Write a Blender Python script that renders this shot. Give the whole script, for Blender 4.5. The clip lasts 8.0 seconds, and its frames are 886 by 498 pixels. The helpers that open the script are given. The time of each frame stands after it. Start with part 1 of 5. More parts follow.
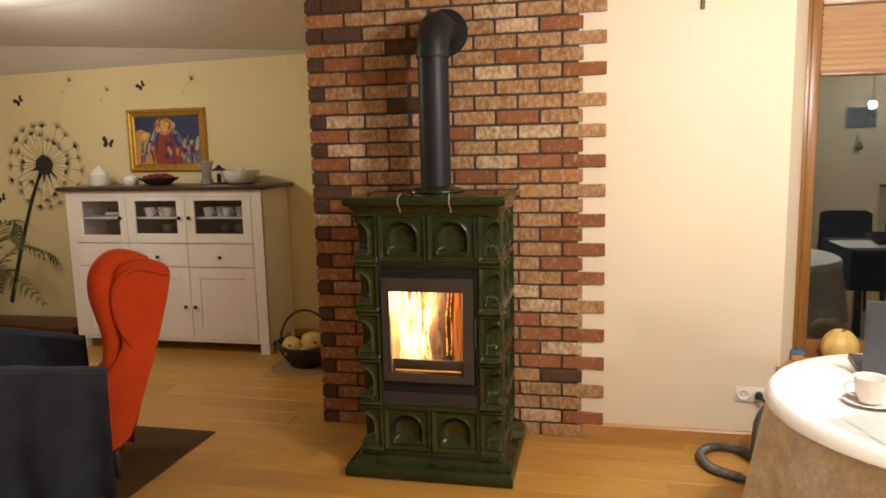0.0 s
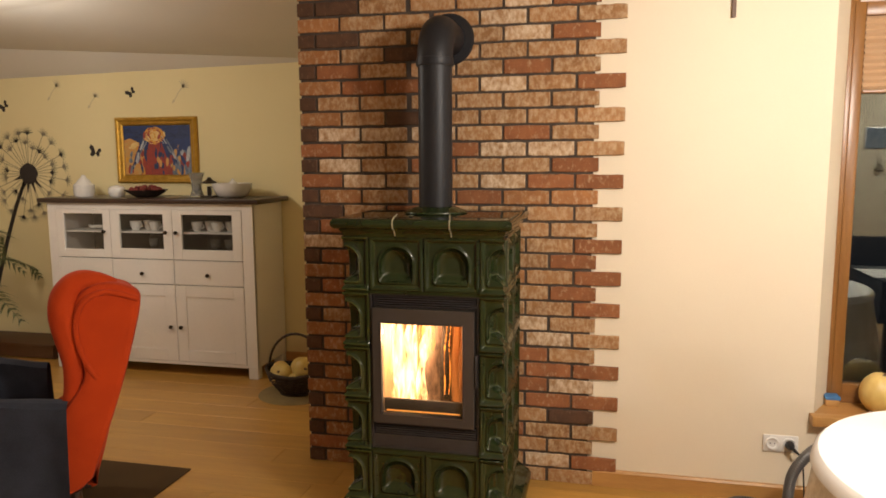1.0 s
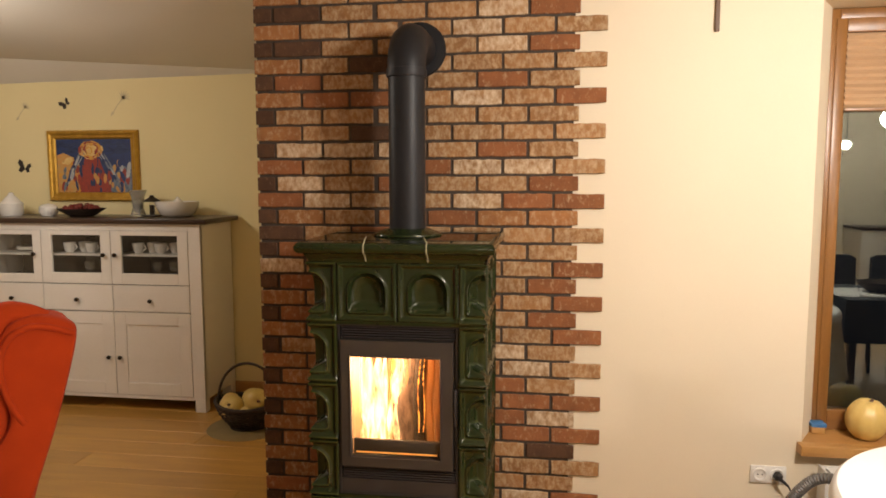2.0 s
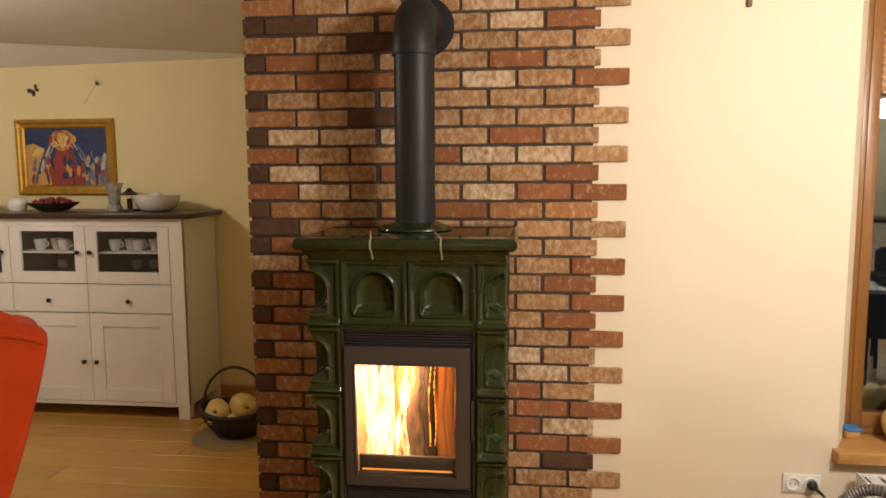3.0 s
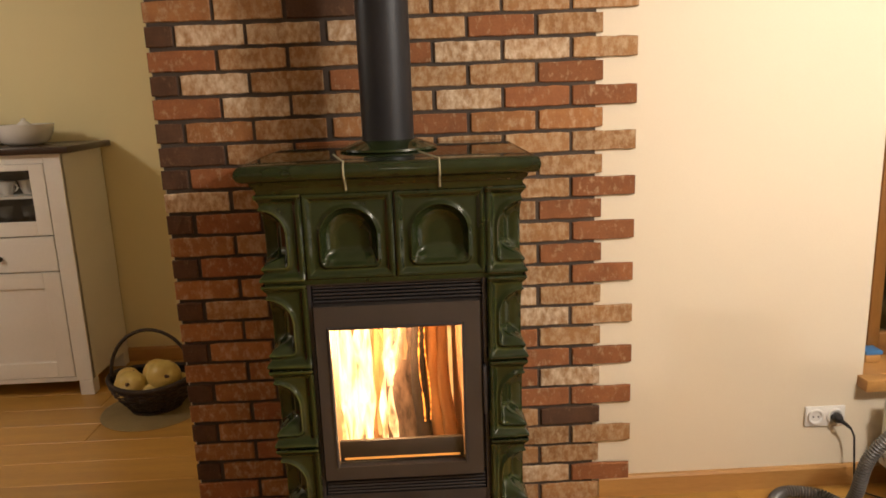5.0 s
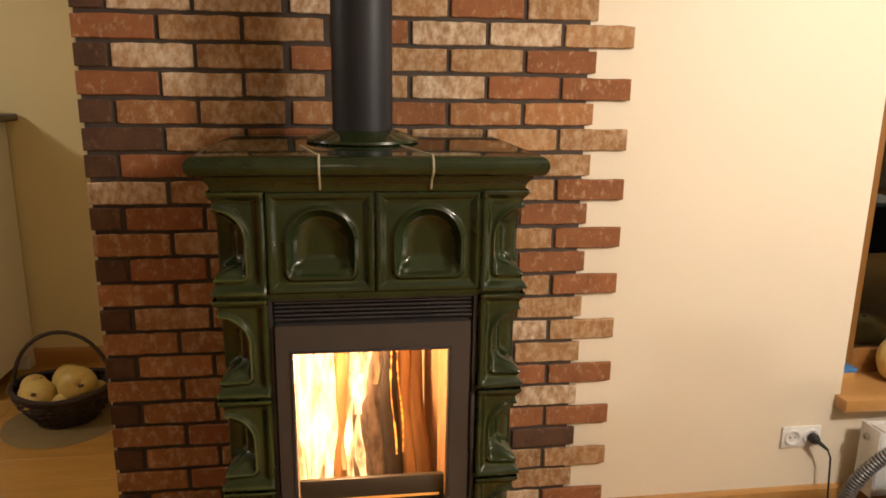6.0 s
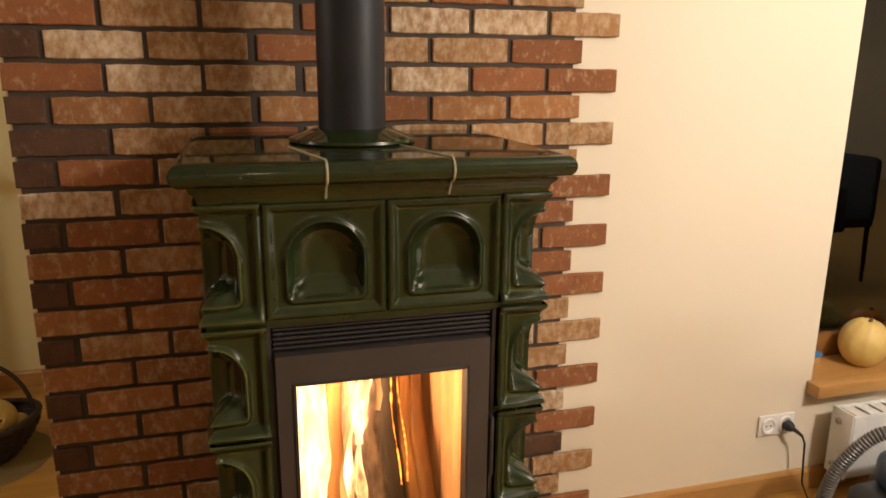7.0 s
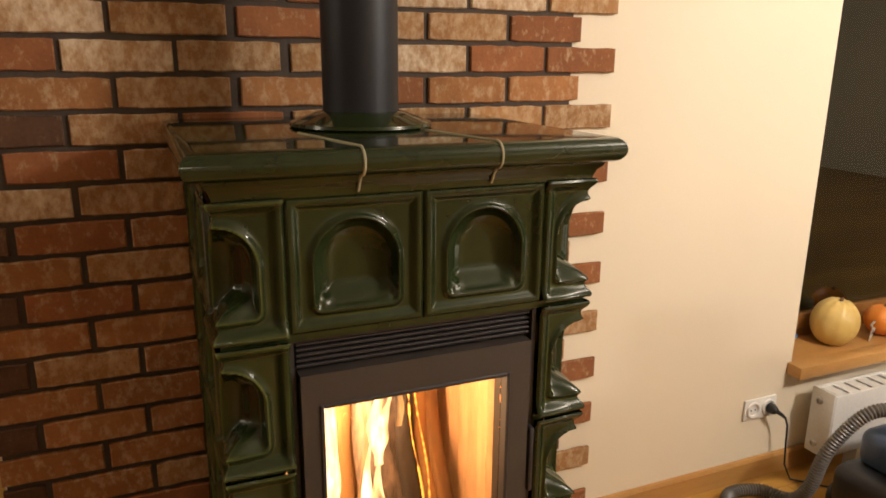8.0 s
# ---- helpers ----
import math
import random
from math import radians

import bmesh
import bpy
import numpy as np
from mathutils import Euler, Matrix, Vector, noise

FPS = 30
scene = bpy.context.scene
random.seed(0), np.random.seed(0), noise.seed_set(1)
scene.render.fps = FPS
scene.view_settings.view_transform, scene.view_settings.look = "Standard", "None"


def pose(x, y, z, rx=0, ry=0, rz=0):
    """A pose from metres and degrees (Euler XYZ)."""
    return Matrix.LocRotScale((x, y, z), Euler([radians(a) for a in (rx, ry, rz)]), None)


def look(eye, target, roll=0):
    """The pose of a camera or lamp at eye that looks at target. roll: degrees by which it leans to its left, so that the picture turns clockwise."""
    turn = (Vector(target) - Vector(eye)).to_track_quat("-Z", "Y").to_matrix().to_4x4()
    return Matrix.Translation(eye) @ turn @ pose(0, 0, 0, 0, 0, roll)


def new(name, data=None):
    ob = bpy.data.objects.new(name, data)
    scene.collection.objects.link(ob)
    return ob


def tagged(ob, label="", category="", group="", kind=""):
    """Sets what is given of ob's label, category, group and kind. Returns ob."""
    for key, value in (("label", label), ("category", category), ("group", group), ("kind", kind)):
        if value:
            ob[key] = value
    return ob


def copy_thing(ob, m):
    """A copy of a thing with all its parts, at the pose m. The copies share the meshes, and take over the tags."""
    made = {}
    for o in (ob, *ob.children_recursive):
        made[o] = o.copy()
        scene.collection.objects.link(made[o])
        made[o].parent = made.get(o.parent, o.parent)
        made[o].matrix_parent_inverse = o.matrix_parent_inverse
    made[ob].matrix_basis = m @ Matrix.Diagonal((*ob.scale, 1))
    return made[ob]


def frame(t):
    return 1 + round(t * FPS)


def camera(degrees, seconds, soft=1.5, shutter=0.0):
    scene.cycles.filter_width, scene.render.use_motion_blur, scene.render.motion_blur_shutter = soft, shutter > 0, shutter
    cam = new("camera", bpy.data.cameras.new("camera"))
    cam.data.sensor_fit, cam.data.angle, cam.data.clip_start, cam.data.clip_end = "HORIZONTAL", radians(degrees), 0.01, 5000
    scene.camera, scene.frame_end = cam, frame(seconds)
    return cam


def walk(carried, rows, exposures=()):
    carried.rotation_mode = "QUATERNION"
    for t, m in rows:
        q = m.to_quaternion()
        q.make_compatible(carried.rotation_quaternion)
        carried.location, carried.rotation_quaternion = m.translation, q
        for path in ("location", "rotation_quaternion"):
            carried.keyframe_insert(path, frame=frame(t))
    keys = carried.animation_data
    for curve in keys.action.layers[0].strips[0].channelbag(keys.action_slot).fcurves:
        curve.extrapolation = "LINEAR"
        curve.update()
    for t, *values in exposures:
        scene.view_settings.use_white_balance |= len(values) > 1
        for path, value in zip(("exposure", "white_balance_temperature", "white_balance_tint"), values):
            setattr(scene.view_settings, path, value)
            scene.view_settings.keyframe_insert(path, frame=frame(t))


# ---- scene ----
cam = camera(63.6, 8.0, soft=1.7)
PATH = [
    (0, (0.297, 0.327, 1.589), (-0.124, 2.261, 1.303), -1.3),
    (0.5, (0.267, 0.506, 1.586), (-0.16, 2.444, 1.337), -0.9),
    (1, (0.251, 0.662, 1.605), (-0.185, 2.598, 1.355), -0.3),
    (1.5, (0.193, 0.776, 1.59), (-0.203, 2.721, 1.345), 0.2),
    (2, (0.084, 0.872, 1.612), (-0.2, 2.841, 1.407), -0.1),
    (2.2, (0.034, 0.897, 1.602), (-0.227, 2.870, 1.403), -0.4),
    (3.3, (-0.109, 1.201, 1.593), (-0.323, 3.176, 1.365), -0.5),
    (3.5, (-0.14, 1.25, 1.594), (-0.357, 3.226, 1.37), -1.1),
    (4, (-0.215, 1.405, 1.561), (-0.438, 3.363, 1.221), -0.1),
    (4.5, (-0.3, 1.533, 1.538), (-0.395, 3.494, 1.158), -1.1),
    (4.7, (-0.341, 1.593, 1.533), (-0.373, 3.553, 1.133), -2.1),
    (5.8, (-0.515, 1.898, 1.516), (-0.277, 3.827, 1.046), 0.9),
    (6, (-0.536, 1.958, 1.521), (-0.266, 3.885, 1.058), 0.8),
    (6.5, (-0.6, 2.06, 1.522), (-0.236, 3.969, 1.05), 2.1),
    (7, (-0.734, 2.167, 1.523), (-0.205, 4.034, 1.036), 0.5),
    (7.5, (-0.835, 2.252, 1.51), (-0.22, 4.082, 0.99), 0.7),
    (8, (-0.905, 2.391, 1.494), (-0.148, 4.17, 0.982), 0.5),
]
walk(cam, [(t, look(eye, target, roll)) for t, eye, target, roll in PATH])

# ---------- night outside, lamps of the room and one added fill ---
world = bpy.data.worlds.new("night")
scene.world = world
world.use_nodes = True
world.node_tree.nodes["Background"].inputs[0].default_value = (0.012, 0.014, 0.02, 1)
world.node_tree.nodes["Background"].inputs[1].default_value = 0.3
EXPOSURE = 0.0
scene.view_settings.exposure = EXPOSURE
WARM = (1.0, 0.912, 0.84)
LAMPS = [  # place, watts, radius of the globe
    ((1.38, 2.16, 2.22), 142, 0.11),
    ((3.18, -0.31, 1.92), 62, 0.04),
    ((-3.30, 3.85, 2.26), 37, 0.09),
    # unseen fill lamp, added behind the camera to lift the dark parts
    ((-0.60, -1.70, 2.30), 8, 0.13),
    ((4.30, -1.90, 2.30), 85, 0.12),
]

# ---------- helpers ----------
WORLD_INV = {}


def thing(name, loc=(0, 0, 0), label="", category="", group="", kind="", rz=0.0, local=False):
    """An empty at the base of a thing. Its parts are drawn in world places, or about its base if local."""
    ob = new(name)
    ob.empty_display_size = 0.05
    m = pose(*loc, 0, 0, rz)
    ob.matrix_basis = m
    WORLD_INV[ob] = Matrix() if local else m.inverted()
    return tagged(ob, label, category, group, kind)


def mesh_of(name, bm, smooth=True):
    me = bpy.data.meshes.new(name)
    bmesh.ops.recalc_face_normals(bm, faces=bm.faces[:])
    if smooth:
        for fa in bm.faces:
            fa.smooth = True
        for e in bm.edges:
            if len(e.link_faces) == 2 and e.calc_face_angle(0) > 0.6:
                e.smooth = False
    bm.to_mesh(me)
    bm.free()
    return me


def part(name, bm, material, parent=None, label="", smooth=True):
    ob = new(name, mesh_of(name, bm, smooth))
    ob.data.materials.append(material)
    if parent is not None:
        ob.parent = parent
        ob.matrix_parent_inverse = WORLD_INV.get(parent, Matrix())
    if label:
        ob["label"] = label
    return ob


def single(name, bm, material, label="", category="", group="", kind="", smooth=True):
    return tagged(part(name, bm, material, None, "", smooth), label, category, group, kind)


def box(x0, y0, z0, x1, y1, z1, bevel=0.0, seg=2, bm=None):
    out = bm or bmesh.new()
    b = bmesh.new()
    bmesh.ops.create_cube(b, size=1.0)
    for v in b.verts:
        v.co = Vector(((x0 + x1) / 2 + v.co.x * (x1 - x0), (y0 + y1) / 2 + v.co.y * (y1 - y0), (z0 + z1) / 2 + v.co.z * (z1 - z0)))
    if bevel > 0:
        bmesh.ops.bevel(b, geom=b.edges[:], offset=bevel, segments=seg, affect="EDGES", profile=0.5)
    merge(out, b)
    return out


def merge(out, b, m=None):
    if m is not None:
        bmesh.ops.transform(b, matrix=m, verts=b.verts[:])
    remap = {v: out.verts.new(v.co) for v in b.verts}
    for fa in b.faces:
        try:
            out.faces.new([remap[v] for v in fa.verts])
        except ValueError:
            pass
    b.free()
    return out


def lathe(profile, seg=32, at=(0, 0, 0), bm=None):
    """Turns a profile of (radius, height) round the z axis."""
    out = bm or bmesh.new()
    rings = []
    for r, z in profile:
        if r < 1e-5:
            rings.append([out.verts.new((at[0], at[1], at[2] + z))])
        else:
            rings.append([out.verts.new((at[0] + r * math.cos(2 * math.pi * i / seg), at[1] + r * math.sin(2 * math.pi * i / seg), at[2] + z)) for i in range(seg)])
    for a, b in zip(rings, rings[1:]):
        for i in range(seg):
            j = (i + 1) % seg
            q = [a[i % len(a)], a[j % len(a)], b[j % len(b)], b[i % len(b)]]
            q = [v for k, v in enumerate(q) if v not in q[:k]]
            if len(q) > 2:
                out.faces.new(q)
    return out


def tube(points, radius, seg=10, bm=None, caps=True, taper=None):
    """A round bar along points; radius may be a list."""
    out = bm or bmesh.new()
    pts = [Vector(p) for p in points]
    rings = []
    up = Vector((0, 0, 1))
    side = None
    for i, p in enumerate(pts):
        d = (pts[min(i + 1, len(pts) - 1)] - pts[max(i - 1, 0)]).normalized()
        if side is None:
            side = d.cross(up if abs(d.z) < 0.95 else Vector((1, 0, 0))).normalized()
        side = (side - d * side.dot(d)).normalized()
        o = d.cross(side)
        r = radius[i] if isinstance(radius, (list, tuple)) else radius
        rings.append([out.verts.new(p + r * (math.cos(2 * math.pi * k / seg) * side + math.sin(2 * math.pi * k / seg) * o)) for k in range(seg)])
    for a, b in zip(rings, rings[1:]):
        for k in range(seg):
            out.faces.new((a[k], a[(k + 1) % seg], b[(k + 1) % seg], b[k]))
    if caps:
        out.faces.new(rings[0])
        out.faces.new(rings[-1])
    return out


def arc(c, r, a0, a1, n, plane="xz"):
    out = []
    for i in range(n + 1):
        a = radians(a0 + (a1 - a0) * i / n)
        u, v = r * math.cos(a), r * math.sin(a)
        out.append((c[0] + u, c[1], c[2] + v) if plane == "xz" else (c[0] + u, c[1] + v, c[2]) if plane == "xy" else (c[0], c[1] + u, c[2] + v))
    return out


def sweep(path, profile, bm=None, close=False):
    """Moves a profile of (out, z) along a path of (x, y, nx, ny); n points outwards, mitred."""
    out = bm or bmesh.new()
    rings = [[out.verts.new((x + nx * o, y + ny * o, z)) for o, z in profile] for x, y, nx, ny in path]
    for a, b in zip(rings, rings[1:]):
        for k in range(len(profile) - 1):
            out.faces.new((a[k], a[k + 1], b[k + 1], b[k]))
    return out, rings


def sheet(fn, nu, nv, bm=None):
    """A grid of fn(u, v), both from 0 to 1."""
    out = bm or bmesh.new()
    g = [[out.verts.new(fn(i / nu, j / nv)) for j in range(nv + 1)] for i in range(nu + 1)]
    for i in range(nu):
        for j in range(nv):
            out.faces.new((g[i][j], g[i + 1][j], g[i + 1][j + 1], g[i][j + 1]))
    return out


def smooth01(x):
    x = min(1.0, max(0.0, x))
    return x * x * (3 - 2 * x)


# ---------- materials ----------
def material(name, c1, c2=None, rough=0.5, metal=0.0, scale=6.0, fine=60.0, bump=0.05, rough_var=0.1, coat=0.0, stretch=(1, 1, 1), random_amount=0.0, spec=0.5, sheen=0.0, contrast=(0.35, 0.65)):
    m = bpy.data.materials.new(name)
    m.use_nodes = True
    nt = m.node_tree
    n, l = nt.nodes, nt.links
    bs = n["Principled BSDF"]
    tc = n.new("ShaderNodeTexCoord")
    mp = n.new("ShaderNodeMapping")
    mp.inputs["Scale"].default_value = stretch
    l.new(tc.outputs["Object"], mp.inputs["Vector"])
    big, small = n.new("ShaderNodeTexNoise"), n.new("ShaderNodeTexNoise")
    big.inputs["Scale"].default_value, big.inputs["Detail"].default_value = scale, 5
    small.inputs["Scale"].default_value, small.inputs["Detail"].default_value = fine, 3
    oi = n.new("ShaderNodeObjectInfo")
    big.noise_dimensions = "4D"
    w = n.new("ShaderNodeMath")
    w.operation = "MULTIPLY"
    w.inputs[1].default_value = 37.0
    l.new(oi.outputs["Random"], w.inputs[0])
    l.new(w.outputs[0], big.inputs["W"])
    l.new(mp.outputs[0], big.inputs["Vector"])
    l.new(mp.outputs[0], small.inputs["Vector"])
    add = n.new("ShaderNodeMath")
    add.operation = "MULTIPLY_ADD"
    add.inputs[1].default_value = 0.35
    l.new(small.outputs["Fac"], add.inputs[0])
    sub = n.new("ShaderNodeMath")
    sub.operation = "MULTIPLY_ADD"
    sub.inputs[1].default_value = 0.65
    sub.inputs[2].default_value = 0.0
    l.new(big.outputs["Fac"], sub.inputs[0])
    l.new(sub.outputs[0], add.inputs[2])
    ramp = n.new("ShaderNodeValToRGB")
    c2 = c2 or tuple(0.82 * c for c in c1)
    ramp.color_ramp.elements[0].position, ramp.color_ramp.elements[1].position = contrast
    ramp.color_ramp.elements[0].color, ramp.color_ramp.elements[1].color = (*c2, 1), (*c1, 1)
    l.new(add.outputs[0], ramp.inputs[0])
    colour = ramp.outputs[0]
    if random_amount:
        hs = n.new("ShaderNodeHueSaturation")
        mr = n.new("ShaderNodeMapRange")
        mr.inputs[3].default_value, mr.inputs[4].default_value = 1 - random_amount, 1 + random_amount
        l.new(oi.outputs["Random"], mr.inputs[0])
        l.new(mr.outputs[0], hs.inputs["Value"])
        l.new(colour, hs.inputs["Color"])
        colour = hs.outputs[0]
    l.new(colour, bs.inputs["Base Color"])
    rr = n.new("ShaderNodeMapRange")
    rr.inputs[3].default_value, rr.inputs[4].default_value = max(0.02, rough - rough_var), min(1, rough + rough_var)
    l.new(add.outputs[0], rr.inputs[0])
    l.new(rr.outputs[0], bs.inputs["Roughness"])
    bs.inputs["Metallic"].default_value = metal
    bs.inputs["Coat Weight"].default_value = coat
    bs.inputs["Coat Roughness"].default_value = 0.06
    bs.inputs["Specular IOR Level"].default_value = spec
    bs.inputs["Sheen Weight"].default_value = sheen
    if bump:
        bp = n.new("ShaderNodeBump")
        bp.inputs["Strength"].default_value = bump
        bp.inputs["Distance"].default_value = 0.004
        l.new(add.outputs[0], bp.inputs["Height"])
        l.new(bp.outputs[0], bs.inputs["Normal"])
    return m


def glow(name, colour, strength):
    m = bpy.data.materials.new(name)
    m.use_nodes = True
    bs = m.node_tree.nodes["Principled BSDF"]
    bs.inputs["Base Color"].default_value = (*colour, 1)
    bs.inputs["Emission Color"].default_value = (*colour, 1)
    bs.inputs["Emission Strength"].default_value = strength
    return m


def glass(name, ior=1.5, tint=(1, 1, 1), rough=0.0, gloss=(1, 1, 1)):
    """Thin clear pane: Fresnel gloss over plain passage of light."""
    m = bpy.data.materials.new(name)
    m.use_nodes = True
    n, l = m.node_tree.nodes, m.node_tree.links
    n.remove(n["Principled BSDF"])
    fr, tr, gl, mx = n.new("ShaderNodeFresnel"), n.new("ShaderNodeBsdfTransparent"), n.new("ShaderNodeBsdfGlossy"), n.new("ShaderNodeMixShader")
    fr.inputs["IOR"].default_value = ior
    tr.inputs["Color"].default_value = (*tint, 1)
    gl.inputs["Roughness"].default_value = rough
    gl.inputs["Color"].default_value = (*gloss, 1)
    l.new(fr.outputs[0], mx.inputs[0])
    l.new(tr.outputs[0], mx.inputs[1])
    l.new(gl.outputs[0], mx.inputs[2])
    l.new(mx.outputs[0], n["Material Output"].inputs["Surface"])
    return m


M = {}
M["wall"] = material("cream_wall_paint", (0.76, 0.67, 0.515), (0.73, 0.64, 0.49), rough=0.75, scale=1.6, fine=180, bump=0.06, spec=0.25)
M["yellow_wall"] = material("pale_yellow_wall_paint", (0.76, 0.655, 0.37), (0.73, 0.625, 0.345), rough=0.75, scale=1.6, fine=180, bump=0.06, spec=0.25)
M["ceiling"] = material("ceiling_paint", (0.70, 0.66, 0.58), (0.67, 0.63, 0.55), rough=0.85, scale=1.2, fine=150, bump=0.05, spec=0.2)
M["mortar"] = material("dark_mortar", (0.090, 0.070, 0.056), (0.060, 0.047, 0.038), rough=0.9, scale=14, fine=140, bump=0.5, spec=0.2)
M["oak_floor"] = material("oak_plank", (0.51, 0.278, 0.062), (0.385, 0.200, 0.041), rough=0.33, scale=2.2, fine=24, bump=0.04, stretch=(1, 9, 9), random_amount=0.12, rough_var=0.08)
M["oak_trim"] = material("oak_trim", (0.50, 0.27, 0.085), (0.40, 0.20, 0.06), rough=0.35, scale=3, fine=30, bump=0.03, stretch=(1, 8, 8))
M["window_wood"] = material("stained_window_wood", (0.27, 0.12, 0.030), (0.20, 0.088, 0.022), rough=0.32, scale=3, fine=40, bump=0.03, stretch=(9, 9, 1))
GLAZE = dict(rough=0.06, scale=5, fine=28, bump=0.04, rough_var=0.03, coat=0.12, spec=0.42)
M["glaze"] = material("green_glazed_moulding", (0.020, 0.030, 0.009), (0.012, 0.019, 0.006), **GLAZE)
M["green"] = material("green_glazed_tile", (0.020, 0.030, 0.009), (0.012, 0.019, 0.006), **GLAZE)

n_, l_ = M["green"].node_tree.nodes, M["green"].node_tree.links
geo_, rp_, mx_ = n_.new("ShaderNodeNewGeometry"), n_.new("ShaderNodeValToRGB"), n_.new("ShaderNodeMix")
rp_.color_ramp.elements[0].position, rp_.color_ramp.elements[1].position = 0.515, 0.60
mx_.data_type = "RGBA"
mx_.inputs[7].default_value = (0.100, 0.118, 0.028, 1)
l_.new(geo_.outputs["Pointiness"], rp_.inputs[0])
l_.new(rp_.outputs[0], mx_.inputs[0])
l_.new(n_["Principled BSDF"].inputs["Base Color"].links[0].from_socket, mx_.inputs[6])
l_.new(mx_.outputs[2], n_["Principled BSDF"].inputs["Base Color"])
M["grout"] = material("pale_grout", (0.36, 0.33, 0.20), rough=0.8, scale=20, fine=120, bump=0.2)
M["iron"] = material("black_cast_iron", (0.036, 0.031, 0.031), (0.025, 0.022, 0.022), rough=0.5, scale=12, fine=160, bump=0.10, spec=0.4)
M["door_iron"] = material("dark_grey_stove_enamel", (0.046, 0.038, 0.033), (0.036, 0.030, 0.026), rough=0.45, scale=8, fine=140, bump=0.05)
M["pipe"] = material("matt_black_pipe", (0.017, 0.017, 0.020), (0.012, 0.012, 0.014), rough=0.46, scale=5, fine=200, bump=0.03, spec=0.3)
M["vermiculite"] = material("fire_lining", (0.60, 0.38, 0.22), (0.44, 0.25, 0.13), rough=0.9, scale=8, fine=60, bump=0.2, stretch=(4, 4, 0.6))
M["white_lacquer"] = material("white_painted_wood", (0.74, 0.70, 0.64), (0.70, 0.66, 0.60), rough=0.4, scale=3, fine=70, bump=0.02)
M["dark_top"] = material("dark_stained_wood", (0.055, 0.030, 0.018), (0.035, 0.019, 0.012), rough=0.3, scale=4, fine=40, bump=0.04, stretch=(1, 8, 8))
# dark tone that puts the cabinet's inner shade into the colour
M["shade_dark"] = material("cabinet_shade_tone", (0.055, 0.046, 0.036), rough=0.7, scale=5, fine=50, bump=0.03)
M["knob"] = material("dark_bronze", (0.035, 0.024, 0.016), rough=0.35, metal=0.6, scale=20, fine=100, bump=0.02)
M["porcelain"] = material("white_porcelain", (0.74, 0.71, 0.66), (0.70, 0.67, 0.62), rough=0.15, scale=6, fine=60, bump=0.01, coat=0.4)
M["clear_glass"] = glass("clear_glass", 1.45, (0.95, 0.95, 0.93))
M["pale_glass"] = material("pale_cut_glass", (0.80, 0.80, 0.76), rough=0.12, scale=20, fine=90, bump=0.03)
M["pale_glass"].node_tree.nodes["Principled BSDF"].inputs["Transmission Weight"].default_value = 0.8
M["night_pane"] = glass("window_pane", 2.0, (0.9, 0.92, 0.9), 0.0, (0.88, 0.97, 0.97))
M["flame_glass"] = glass("stove_pane", 1.3, (0.97, 0.95, 0.9))
M["red_fabric"] = material("red_wool_fabric", (0.52, 0.058, 0.010), (0.43, 0.044, 0.008), rough=0.9, scale=7, fine=260, bump=0.22, sheen=0.05, spec=0.12)
M["navy_fabric"] = material("dark_blue_blanket", (0.075, 0.083, 0.110), (0.050, 0.056, 0.076), rough=0.95, scale=9, fine=220, bump=0.35, sheen=0.08, spec=0.1)
M["black_plastic"] = material("black_plastic", (0.02, 0.02, 0.022), rough=0.4, scale=10, fine=120, bump=0.03)
M["white_plastic"] = material("white_plastic", (0.78, 0.76, 0.72), (0.75, 0.73, 0.69), rough=0.3, scale=8, fine=120, bump=0.01)
M["radiator_white"] = material("white_enamel", (0.74, 0.73, 0.70), rough=0.3, scale=4, fine=90, bump=0.02)
M["steel"] = material("brushed_steel", (0.55, 0.53, 0.50), rough=0.35, metal=0.9, scale=20, fine=120, bump=0.02)
M["gold"] = material("gilded_frame", (0.60, 0.36, 0.06), (0.42, 0.23, 0.03), rough=0.32, metal=0.65, scale=25, fine=120, bump=0.15)

# ---------- the room ----------
WALL_Y, CORNER_X, BACK_Y, FLAT_Z = 4.115, -1.262, 5.83, 2.56
X0, X1, Y0 = -6.0, 8.4, -3.2
WIN_X0, WIN_X1, WIN_Z0, WIN_Z1 = 1.316, 2.95, 0.402, 2.335
SPLAY_Y, SPLAY = 4.300, 0.103  # the reveals widen towards the room


def wall(name, boxes, label, paint="wall"):
    bm = bmesh.new()
    for b in boxes:
        box(*b, bm=bm)
    return single(name, bm, M[paint], label, "wall", kind="structure", smooth=False)


def prism(bm, outline, z0, z1):
    lo = [bm.verts.new((x, y, z0)) for x, y in outline]
    hi = [bm.verts.new((x, y, z1)) for x, y in outline]
    bm.faces.new(lo[::-1])
    bm.faces.new(hi)
    for i in range(len(outline)):
        j = (i + 1) % len(outline)
        bm.faces.new((lo[i], lo[j], hi[j], hi[i]))


bm = bmesh.new()
WB, WL, WR = WALL_Y + 0.30, WIN_X0 - SPLAY, WIN_X1 + SPLAY
prism(bm, [(CORNER_X, WALL_Y), (WL, WALL_Y), (WIN_X0, SPLAY_Y), (WIN_X0, WB), (CORNER_X, WB)], 0, 2.9)
prism(bm, [(WR, WALL_Y), (X1 + 0.2, WALL_Y), (X1 + 0.2, WB), (WIN_X1, WB), (WIN_X1, SPLAY_Y)], 0, 2.9)
